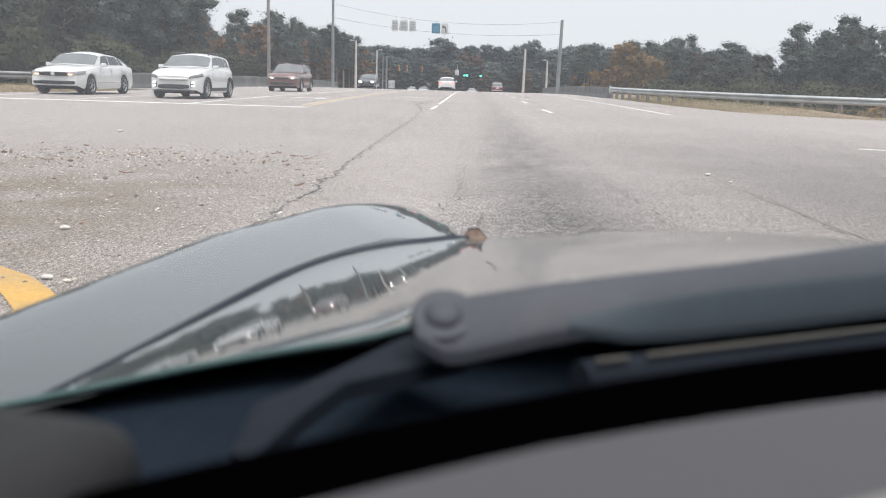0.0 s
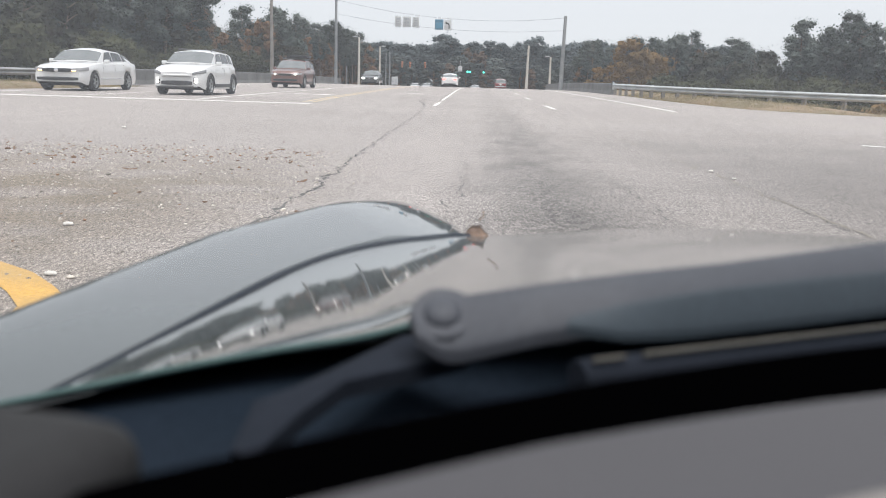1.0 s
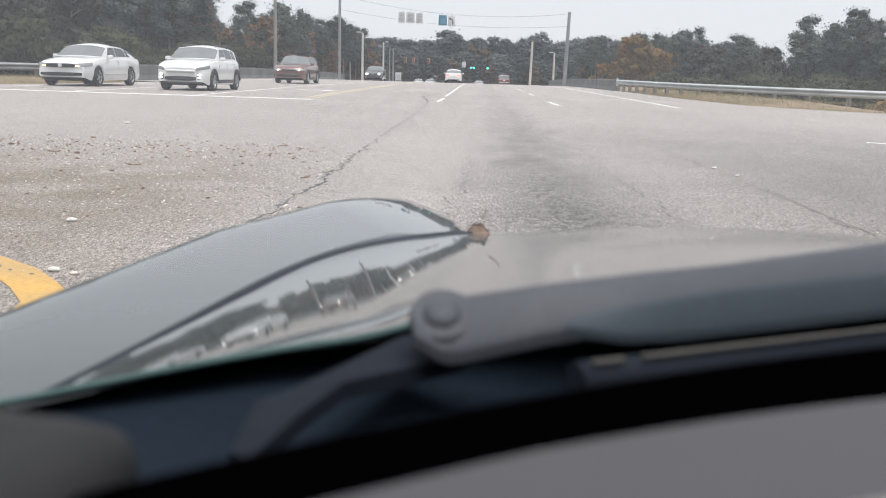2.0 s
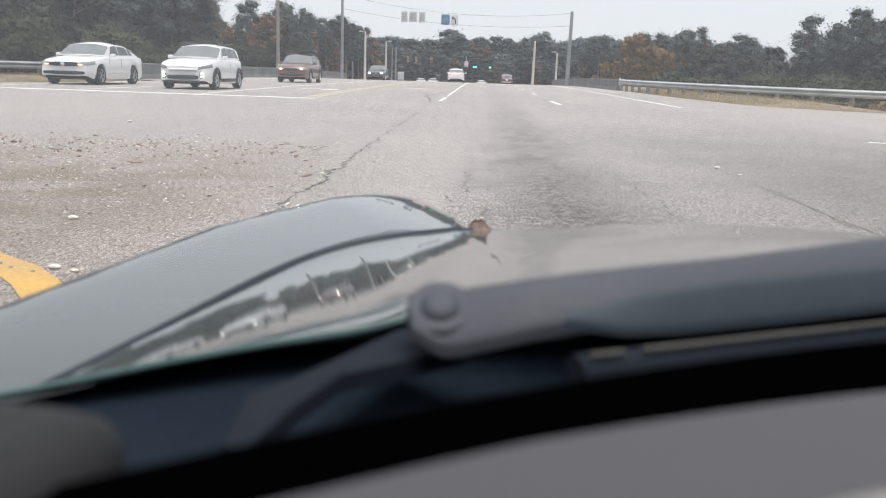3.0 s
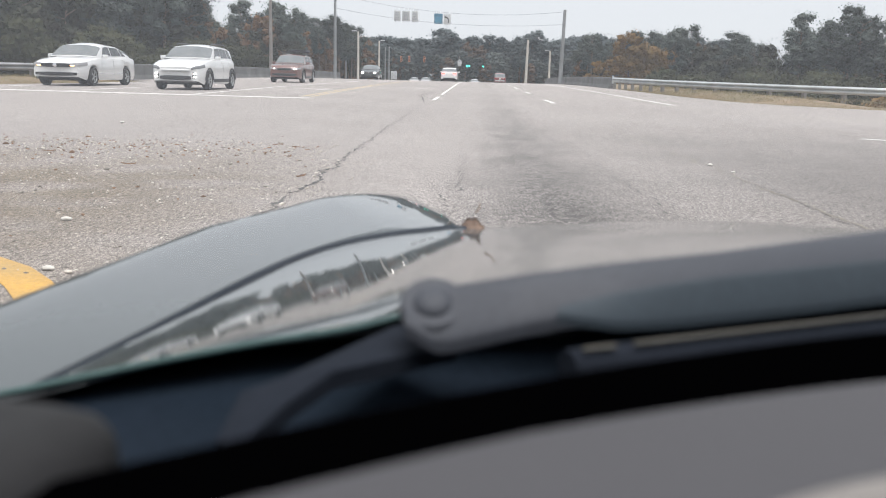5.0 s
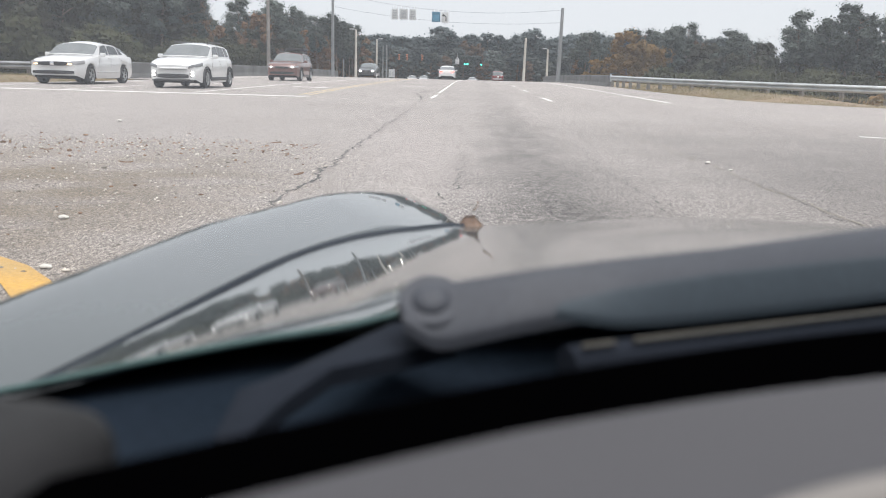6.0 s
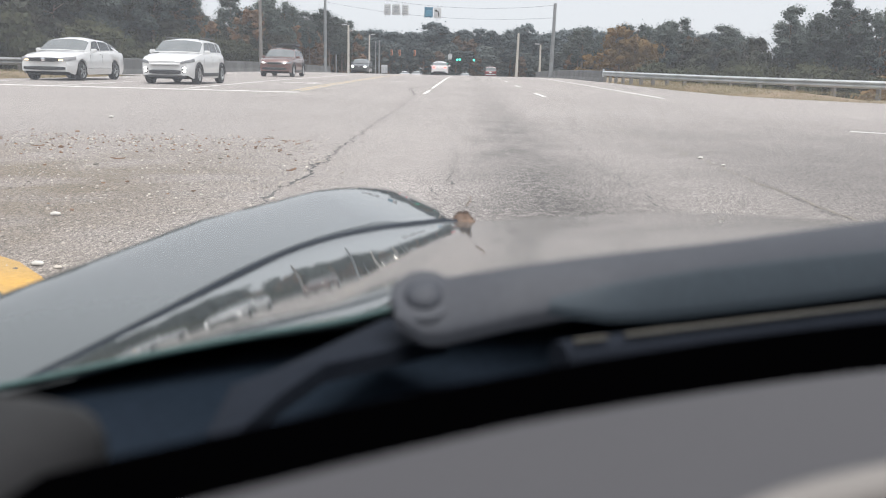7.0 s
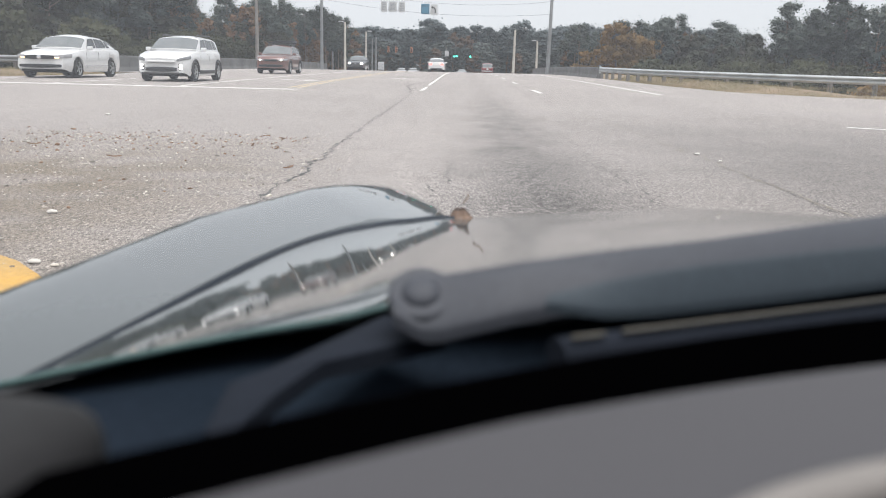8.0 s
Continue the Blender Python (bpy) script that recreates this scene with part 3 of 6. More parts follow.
def crack(pts, width, seed, jit=0.05, fill="crack", label="dark open crack running through the asphalt"):
    rnd = random.Random(seed)
    bm = bmesh.new()
    P = []
    for (x0, y0), (x1, y1) in zip(pts, pts[1:]):
        n = max(2, int(math.hypot(x1 - x0, y1 - y0) / 0.05))
        P += [(lerp(x0, x1, k / n), lerp(y0, y1, k / n)) for k in range(n)]
    ox = oy = 0.0
    prev = None
    for x, y in P:
        ox = ox * 0.72 + rnd.gauss(0, jit * 0.34)
        oy = oy * 0.9 + rnd.gauss(0, jit * 0.25)
        w = width * max(0.12, rnd.gauss(0.75, 0.5)) * (max(0.5, min(1.0, 1.25 - 0.04 * y)) if y < 27 else 1.0)
        if rnd.random() < 0.035:
            w *= 3
        cur = (bm.verts.new((x + ox - w, y + oy, 0.003 + deck(y))), bm.verts.new((x + ox + w, y + oy, 0.003 + deck(y))))
        if prev:
            bm.faces.new((prev[0], prev[1], cur[1], cur[0]))
        prev = cur
    tagged(link("crack", bm, M[fill], smooth=False), label, "crack", kind="structure")


crack([(-1.24, 4.6), (-1.2, 7.2), (-1.28, 10), (-1.35, 18.3), (-1.45, 24.6)], 0.0115, 1)
crack([(-1.24, 5.9), (-1.6, 6.2), (-2.4, 6.3)], 0.008, 8)
crack([(-1.7, 6.2), (-0.84, 6.63), (-0.32, 6.4), (-0.08, 6.55), (0.61, 7.0), (1.2, 6.77)], 0.005, 9)
crack([(-0.2, 5.0), (-0.17, 6.12), (-0.13, 6.9), (-0.11, 8.3), (-0.14, 10), (-0.2, 13)], 0.0038, 2, 0.07)
crack([(1.22, 4.8), (1.21, 5.77), (1.19, 6.76), (1.14, 7.55), (1.16, 9.87), (1.0, 12)], 0.0042, 3, 0.07)
crack([(2.24, 4.3), (2.23, 5.6), (2.22, 6.6), (2.23, 8.6), (2.1, 14), (1.9, 21), (2.0, 26.6)], 0.010, 4, 0.06, "joint", "sandy paving joint running along the lane")
crack([(3.33, 6.5), (3.31, 7.2), (3.27, 8.0), (3.27, 8.84), (3.21, 10.8), (3.0, 14)], 0.0045, 5)
crack([(4.6, 8), (4.4, 11), (4.5, 16)], 0.005, 6)
crack([(2.26, 4.6), (2.21, 5.6), (2.24, 6.4), (2.21, 7.2)], 0.004, 14, 0.06)
crack([(-1.45, 24.6), (-1.74, 28.8), (-2.05, 31.5), (-1.94, 34.9), (-1.6, 40), (-1.49, 44)], 0.026, 7, 0.02)
crack([(-1.74, 28.8), (-1.2, 28.0), (-0.6, 28.4)], 0.03, 12, 0.02)
crack([(-8, 9.4), (-5, 9.9), (-2.5, 9.6)], 0.006, 10)
crack([(1.25, 7.1), (2.3, 7.3), (3.3, 7.0)], 0.006, 11)

# ---- rails, parapets ----
def along(pts, step):
    """Evenly spaced points with headings along a line of (x, y)."""
    out, carry = [], 0.0
    for (x0, y0), (x1, y1) in zip(pts, pts[1:]):
        L = math.hypot(x1 - x0, y1 - y0)
        d = carry
        while d < L:
            out.append((lerp(x0, x1, d / L), lerp(y0, y1, d / L), math.atan2(y1 - y0, x1 - x0)))
            d += step
        carry = d - L
    return out


def curve_pts(p0, p1, p2, p3, n=14):
    return [bez(p0, p1, p2, p3, i / n) for i in range(n + 1)]


def guardrail(name, line, side, label, drop, steel):
    """W-beam rail on timber posts with a flared end shoe. side: +1 where the road lies to its left."""
    root = thing(name, Matrix.Identity(4), label, "guardrail")
    prof = [(0.0, 0.0), (0.03, 0.03), (0.088, 0.06), (0.088, 0.095), (0.005, 0.14), (0.005, 0.17), (0.088, 0.215), (0.088, 0.25), (0.03, 0.28), (0.0, 0.31)]
    n = len(line)
    bm = bmesh.new()
    rows = []
    for i, (x, y) in enumerate(line):
        a, b = line[max(i - 1, 0)], line[min(i + 1, n - 1)]
        d = Vector((b[0] - a[0], b[1] - a[1], 0)).normalized()
        nn = Vector((-d.y, d.x, 0)) * side
        z = deck(y) + 0.44 - drop * (i / (n - 1))
        rows.append([bm.verts.new(Vector((x, y, z + h)) + nn * w) for w, h in prof])
    for r0, r1 in zip(rows, rows[1:]):
        for k in range(len(prof) - 1):
            bm.faces.new((r0[k], r1[k], r1[k + 1], r0[k + 1]))
    ob = part("rail_beam", bm, steel, root, "corrugated galvanised steel beam", smooth=False)
    so = ob.modifiers.new("thickness", "SOLIDIFY")
    so.thickness = 0.006
    pm = None
    total = sum(math.dist(a, b) for a, b in zip(line, line[1:]))
    done = 0.0
    for x, y, h in along(line, 1.905):
        nn = Vector((-math.sin(h), math.cos(h), 0)) * side
        z = land(x, y)
        top = deck(y) + 0.44 + 0.30 - drop * (done / total)
        done += 1.905
        if pm is None:
            b2 = bmesh.new()
            box(b2, (0, 0, -0.55), (0.15, 0.18, 1.3), 0.012)
            first = part("post", b2, M["post"], root)
            pm = first.data
            o = first
        else:
            o = new("post", pm)
            o.parent = root
        o.matrix_basis = Matrix.Translation((x - nn.x * 0.12, y - nn.y * 0.12, top - 0.12)) @ Matrix.Rotation(h, 4, "Z")
    x, y = line[0]
    bm = bmesh.new()
    box(bm, (x, y, deck(y) + 0.60), (0.06, 0.5, 0.5), 0.015)
    part("end_shoe", bm, M["galv"], root, "pale steel end shoe")
    return root


def parapet(name, x, y0, y1, height, label):
    root = thing(name, Matrix.Translation((x, y0, 0)), label, "parapet")
    n = int((y1 - y0) / 6)
    for i in range(n):
        a, b = y0 + 6 * i, y0 + 6 * i + 5.97
        bm = bmesh.new()
        prof = [(-0.2, -0.8), (-0.2, height), (-0.13, height + 0.03), (0.13, height + 0.03), (0.2, height), (0.22, 0.25), (0.30, 0.05), (0.30, -0.8)]
        r = [[bm.verts.new((w if x < 0 else -w, yy - y0, deck(yy) + h)) for w, h in prof] for yy in (a, (a + b) / 2, b)]
        for p, q in zip(r, r[1:]):
            for k in range(len(prof)):
                bm.faces.new((p[k], p[(k + 1) % len(prof)], q[(k + 1) % len(prof)], q[k]))
        bm.faces.new(r[0])
        bm.faces.new(r[-1][::-1])
        part("panel", bm, M["parapet"], root, smooth=False)
    return root


guardrail("guardrail", curve_pts((9.0, 61.5), (9.25, 47), (11.5, 37.5), (24, 30.0), 18), -1, "galvanised W-beam guardrail flaring round the corner of the verge", 0.17, M["galv"])
guardrail("guardrail", curve_pts((-18.6, 43.5), (-18.9, 39), (-22, 36), (-34, 33.5), 14), 1, "darker grey W-beam guardrail along the far verge", 0.0, M["dark_galv"])
parapet("parapet", 9.1, 62, 125, 0.72, "dark stained concrete bridge parapet beside the shoulder")
parapet("parapet", -18.7, 44, 125, 0.80, "dark stained concrete bridge parapet along the far lanes")

# ---- poles, span wire, signs, signals ----
def pole(x, y, top, r, material, name, label, arm=None, lean=0.0):
    root = thing(name, Matrix.Translation((x, y, land(x, y))), label, "pole", "roadside poles")
    h = top - land(x, y)
    bm = bmesh.new()
    tube(bm, [(0, 0, -0.3), (lean * 0.5, 0, h * 0.5), (lean, 0, h)], [r, r * 0.85, r * 0.7], 12)
    part("shaft", bm, material, root)
    bm = bmesh.new()
    tube(bm, [(lean, 0, h), (lean, 0, h + 0.06)], [r * 0.78, r * 0.3], 12)
    part("cap", bm, material, root)
    if arm:
        bm = bmesh.new()
        tube(bm, [(lean, 0, h - 0.15), (lean + arm * 0.5, 0, h + 0.1), (lean + arm, 0, h + 0.12)], [0.05, 0.045, 0.04], 8)
        part("arm", bm, M["pole_steel"], root)
        bm = bmesh.new()
        box(bm, (lean + arm * 1.1, 0, h + 0.12), (0.55, 0.25, 0.12), 0.04)
        part("lamp_head", bm, M["galv"], root)
    return root


SPAN_Y = 95.0
pole(8.45, SPAN_Y, 7.3, 0.22, M["pole_steel"], "span_pole", "tall grey steel strain pole beside the bridge", None, 0.16)
pole(-14.95, SPAN_Y, 9.6, 0.17, M["pole_steel"], "span_pole", "tall slim grey steel strain pole beyond the bridge wall")
pole(-20.76, 91, 9.4, 0.19, M["pole_wood"], "utility_pole", "grey timber utility pole behind the bridge wall")
pole(-15.58, 118, 5.6, 0.17, M["pole_conc"], "lamp_post", "pale concrete lamp post past the crest", -0.5)
pole(-14.73, 135, 5.0, 0.15, M["pole_conc"], "lamp_post", "pale concrete lamp post past the crest", 0.5)
pole(-14.53, 142, 4.3, 0.10, M["pole_steel"], "sign_pole", "slim steel pole far down the road")
pole(-13.95, 142, 4.4, 0.14, M["pole_steel"], "sign_pole", "slim steel pole far down the road")
pole(6.2, 120, 5.15, 0.19, M["pole_conc"], "utility_pole", "pale concrete utility pole beyond the crest", None, 0.10)
pole(9.6, 125, 3.9, 0.16, M["pole_conc"], "lamp_post", "pale short concrete pole beyond the parapet", -0.4)
pole(17.9, 37.2, 11.0, 0.30, M["pole_conc"], "utility_pole", "thick pale concrete utility pole behind the guardrail", None, 0.5)
pole(-6.5, 9.3, 4.2, 0.045, M["galv"], "sign_post", "perforated galvanised steel sign post on the median")


def wire(pts, r, label):
    bm = bmesh.new()
    tube(bm, pts, r, 6)
    tagged(link("span_wire", bm, M["cable"]), label, "cable")


def sag(x0, z0, x1, z1, s, n=20):
    return [(lerp(x0, x1, i / n), SPAN_Y, lerp(z0, z1, i / n) - s * 4 * (i / n) * (1 - i / n)) for i in range(n + 1)]


wire(sag(-14.95, 8.4, 8.60, 7.15, 1.0), 0.012, "thin span wire carrying the overhead signs")
wire(sag(-14.95, 7.0, 8.58, 5.9, 0.75), 0.012, "thin lower span wire steadying the signs")


def overhead_sign(x, z, w, h, sheet, label, bars=0, arrow=False, panel=False):
    root = thing("overhead_sign", Matrix.Translation((x, SPAN_Y - 0.08, z)), label, "road sign", "signs on the span wire")
    bm = bmesh.new()
    box(bm, (0, 0, 0), (w, 0.03, h), 0.012)
    part("sheet", bm, sheet, root)
    for k in (-0.25, 0.25):
        bm = bmesh.new()
        box(bm, (k * w, 0.04, 0.05), (0.04, 0.03, h + 0.35), 0.004)
        part("hanger", bm, M["galv"], root)
    for k in range(bars):
        bm = bmesh.new()
        box(bm, (0, -0.02, h * (0.32 - 0.64 * k / max(1, bars - 1))), (w * (0.72 if k % 2 else 0.6), 0.006, h * 0.09), 0.002)
        part("bar", bm, M["sign_grey"], root)
    if panel:
        bm = bmesh.new()
        box(bm, (0, -0.02, -0.08), (w * 0.74, 0.006, h * 0.58), 0.03)
        part("panel", bm, M["sign_blue2"], root)
    if arrow:
        bm = bmesh.new()
        P = [bez((0.12, -0.36), (0.14, 0.0), (0.12, 0.16), (-0.10, 0.20), i / 10) for i in range(11)]
        prev = None
        for i, (a, b) in enumerate(P):
            c, d = P[max(i - 1, 0)], P[min(i + 1, 10)]
            t = Vector((d[0] - c[0], d[1] - c[1])).normalized() * 0.055
            cur = (bm.verts.new((a - t.y, -0.02, b + t.x)), bm.verts.new((a + t.y, -0.02, b - t.x)))
            if prev:
                bm.faces.new((prev[0], prev[1], cur[1], cur[0]))
            prev = cur
        bm.faces.new([bm.verts.new(p) for p in ((-0.10, -0.021, 0.36), (-0.10, -0.021, 0.04), (-0.32, -0.021, 0.22))])
        part("arrow", bm, M["sign_ink"], root, smooth=False)
    return root


M["sign_blue2"] = mat("sign_panel_blue", (0.06, 0.19, 0.29), 0.45, (0.07, 0.22, 0.32), 2.0, 20.0, 0.06)
overhead_sign(-8.53, 6.36, 0.68, 1.05, M["sign_white"], "white overhead sign with faded unreadable lines", 5)
overhead_sign(-7.63, 6.36, 0.86, 1.05, M["sign_white"], "white overhead sign with faded unreadable lines", 6)
overhead_sign(-6.70, 6.34, 0.68, 1.05, M["sign_white"], "white overhead sign with faded unreadable lines", 5)
overhead_sign(-4.29, 6.17, 0.86, 1.02, M["sign_blue"], "blue overhead sign with a lighter blue panel", 0, False, True)
overhead_sign(-3.39, 6.13, 0.74, 1.02, M["sign_white"], "white overhead sign with a black left-turn arrow", 0, True)


def signal(x, y, z, lit, label, facing=True):
    root = thing("traffic_signal", Matrix.Translation((x, y, z)), label, "traffic light", "signals over the far junction")
    bm = bmesh.new()
    box(bm, (0, 0, 0), (0.38, 0.26, 1.1), 0.04)
    part("housing", bm, M["signal"] if facing else M["signal_amber"], root)
    for k in range(3):
        bm = bmesh.new()
        tube(bm, [(0, -0.14, 0.34 - 0.34 * k), (0, -0.30, 0.33 - 0.34 * k)], [0.15, 0.155], 14, cap=False)
        part("visor", bm, M["signal"], root)
        bm = bmesh.new()
        tube(bm, [(0, -0.13, 0.34 - 0.34 * k), (0, -0.155, 0.34 - 0.34 * k)], [0.13, 0.11], 14)
        part("lamp", bm, M["green_lamp"] if (lit and k == 2) else M["signal"], root, "lit green lamp" if (lit and k == 2) else "")
    bm = bmesh.new()
    tube(bm, [(0, 0, 0.5), (0, 0, 1.6)], 0.03, 6)
    part("hanger", bm, M["signal"], root)
    return root


FAR_Y = 165.0
for x in (-2.13, -1.68, 0.81):
    signal(x, FAR_Y, 2.32, True, "dark traffic signal showing green over the far junction")
for x in (-15.5, -13.91, -10.89):
    signal(x, FAR_Y + 18, 3.2, False, "reddish back of a traffic signal over the far junction", False)
bm = bmesh.new()
tube(bm, [(-24, FAR_Y, 4.6), (-8, FAR_Y, 3.95), (8, FAR_Y, 4.0), (24, FAR_Y, 4.8)], 0.02, 6)
tagged(link("signal_wire", bm, M["cable"]), "thin wire carrying the far traffic signals", "cable")
bm = bmesh.new()
tube(bm, [(-24, FAR_Y, 5.1), (-15.5, FAR_Y + 18, 4.8), (-13.91, FAR_Y + 18, 4.78), (-10.89, FAR_Y + 18, 4.8), (24, FAR_Y, 5.1)], 0.02, 6)
tagged(link("signal_wire", bm, M["cable"]), "thin wire carrying the far traffic signals", "cable")
pole(-24, FAR_Y, 5.2, 0.14, M["pole_steel"], "span_pole", "grey steel strain pole at the far junction")
pole(24, FAR_Y, 5.2, 0.14, M["pole_steel"], "span_pole", "grey steel strain pole at the far junction")
overhead = overhead_sign(0, 0, 0.7, 0.9, M["sign_white"], "small white sign over the far junction", 2)
bm = bmesh.new()
tube(bm, [(0, 0.05, 0.4), (0, 0.05, 1.52)], 0.03, 6)
part("hanger", bm, M["galv"], overhead)
overhead.matrix_world = Matrix.Translation((-3.46, FAR_Y, 2.46))

board = thing("roadside_sign", Matrix.Translation((-12.95, 140, deck(140))), "small pale roadside sign with dark unreadable marks", "road sign")
bm = bmesh.new()
box(bm, (0, 0, 0.9), (0.95, 0.03, 1.2), 0.012)
part("sheet", bm, M["sign_white"], board)
for k in (-0.22, 0.22):
    bm = bmesh.new()
    tube(bm, [(k - 0.09, -0.03, 0.6), (k - 0.12, -0.03, 0.95), (k, -0.03, 1.2), (k + 0.11, -0.03, 0.9), (k + 0.02, -0.03, 0.6)], 0.035, 6)
    part("mark", bm, M["sign_grey"], board)
for k in (-0.4, 0.4):
    bm = bmesh.new()
    tube(bm, [(k, 0.03, -0.2), (k, 0.03, 1.4)], 0.03, 8)
    part("post", bm, M["galv"], board)

M["seam"] = mat("panel_gap_grey", (0.16, 0.16, 0.16), 0.8)


# ---- vehicles ----
def wheel_set(root, positions, r, w, spokes):
    first = None
    for sx, y in positions:
        if first is None:
            bm = bmesh.new()
            prof = [(-w / 2, r * 0.68), (-w / 2, r * 0.93), (-w * 0.38, r), (w * 0.38, r), (w / 2, r * 0.93), (w / 2, r * 0.68)]
            n = 28
            rr = [[bm.verts.new((a, b * math.cos(k * math.tau / n), b * math.sin(k * math.tau / n))) for a, b in prof] for k in range(n)]
            for k in range(n):
                for j in range(len(prof)):
                    bm.faces.new((rr[k][j], rr[k][(j + 1) % 6], rr[(k + 1) % n][(j + 1) % 6], rr[(k + 1) % n][j]))
            wheel = new("wheel")
            wheel.parent = root
            part("tyre", bm, M["tyre"], wheel)
            bm = bmesh.new()
            tube(bm, [(-w * 0.1, 0, 0), (w * 0.30, 0, 0)], [r * 0.67, r * 0.67], 24)
            part("hub_well", bm, M["underbody"], wheel)
            bm = bmesh.new()
            tube(bm, [(w * 0.28, 0, 0), (w * 0.44, 0, 0)], [r * 0.16, r * 0.12], 12)
            for k in range(spokes):
                a = k * math.tau / spokes
                box(bm, (w * 0.37, math.cos(a) * r * 0.38, math.sin(a) * r * 0.38), (0.03, r * 0.6, r * 0.13), 0.008, Matrix.Rotation(a, 4, "X"))
            n = 24
            ring = [[bm.verts.new((xx, q * r * math.cos(k * math.tau / n), q * r * math.sin(k * math.tau / n))) for xx, q in ((w * 0.30, 0.60), (w * 0.45, 0.62), (w * 0.47, 0.69), (w * 0.3, 0.69))] for k in range(n)]
            for k in range(n):
                for j in range(4):
                    bm.faces.new((ring[k][j], ring[k][(j + 1) % 4], ring[(k + 1) % n][(j + 1) % 4], ring[(k + 1) % n][j]))
            part("rim", bm, M["alloy"], wheel, "alloy rim")
            first = wheel
            o = wheel
        else:
            o = first.copy()
            scene.collection.objects.link(o)
            for c in first.children:
                c2 = c.copy()
                scene.collection.objects.link(c2)
                c2.parent = o
        o.matrix_basis = Matrix.Translation((sx, y, r)) @ Matrix.Rotation(0 if sx > 0 else math.pi, 4, "Z")


def car(m, spec, paint, label, name="car", category="car"):
    """A car with its front towards +y and its wheels on z = 0."""
    root = thing(name, m, label, category)
    L, Wd, H = spec["size"]
    hw, r = Wd / 2, spec["wheel"]
    yf, yr = L / 2 - spec["front"], -L / 2 + spec["rear"]
    top, belt_w, roof = spec["top"], spec.get("taper", 0.9), spec["roof"]
    y0, y1 = roof[0][0], roof[-1][0]

    def half(y):
        e = abs(y) / (L / 2)
        return hw * (1 - 0.16 * max(0.0, (e - 0.55) / 0.45) ** 2.6)

    def zlow(y):
        z = 0.20 + 0.10 * smooth01((abs(y) / (L / 2) - 0.8) / 0.2)
        for c in (yf, yr):
            d = abs(y - c)
            R = r + 0.055
            if d < R:
                z = max(z, r + math.sqrt(R * R - d * d))
        return z

    ys = sorted(set([-L / 2 + L * i / 60 for i in range(61)] + [c + s * (r + 0.055) * math.cos(k * math.pi / 14) for c in (yf, yr) for s in (1, -1) for k in range(8)]))
    bm = bmesh.new()
    rows = []
    for y in ys:
        w, zl, zt = half(y), zlow(y), table(top, y)
        e = smooth01((abs(y) / (L / 2) - 0.93) / 0.07)
        zt2 = zt - 0.04 * e
        zs = max(zl + 0.02, zt2 - 0.13)
        zm = lerp(zl, zs, 0.55)
        sec = [(w * 0.955, zl), (w * 0.995, lerp(zl, zm, 0.35)), (w, zm), (w * 0.985, zs), (w * 0.95, zt2 - 0.045), (w * 0.86, zt2 - 0.005), (w * 0.5, zt2 + 0.022), (0.0, zt2 + 0.03)]
        sec = sec + [(-a, b) for a, b in sec[-2::-1]]
        yy = y - math.copysign(0.05 * e, y)
        rows.append([bm.verts.new((a, yy + math.copysign(0.06, y) * e * (1 - (a / hw) ** 2), b)) for a, b in sec])
    for p, q in zip(rows, rows[1:]):
        for k in range(len(p) - 1):
            bm.faces.new((p[k], p[k + 1], q[k + 1], q[k]))
    bm.faces.new(rows[0][::-1])
    bm.faces.new(rows[-1])
    body = part("body", bm, paint, root)
    bm = bmesh.new()
    box(bm, (0, 0, 0.34), (Wd * 0.80, L * 0.93, 0.26), 0.04)
    for c in (yf, yr):
        box(bm, (0, c, r + 0.06), (Wd * 0.84, 2 * r + 0.02, r + 0.10), 0.05)
    part("underbody", bm, M["underbody"], root)

    def cab(y, a, off=0.0):
        zr, zb = table(roof, y), table(top, y) - 0.03
        w = half(y) * belt_w
        k = (zr - zb) / (H - 0.9)
        wr = w * lerp(1.0, spec.get("tumble", 0.80), max(0.0, min(1.0, k)))
        if a < 0.5:
            t = a * 2
            x = lerp(w, wr, t ** 1.25)
            z = lerp(zb, zr - 0.07 * k, t)
            nx, nz = 0.95, 0.25
        else:
            t = (a - 0.5) * 2
            th = t * math.pi / 2
            x = wr * (1 - t) ** 0.85
            z = zr - 0.07 * k * (1 - math.sin(th)) + 0.02 * math.sin(th)
            nx, nz = 0.4 * (1 - t), 1.0
        return x + nx * off, y, z + nz * off

    bm = bmesh.new()
    N = 34
    rows = []
    for i in range(N + 1):
        y = lerp(y0, y1, i / N)
        right = [cab(y, j / 14) for j in range(15)]
        rows.append([bm.verts.new(p) for p in right] + [bm.verts.new((-p[0], p[1], p[2])) for p in right[-2::-1]])
    for p, q in zip(rows, rows[1:]):
        for k in range(len(p) - 1):
            bm.faces.new((p[k], p[k + 1], q[k + 1], q[k]))
    part("cabin", bm, paint, root)

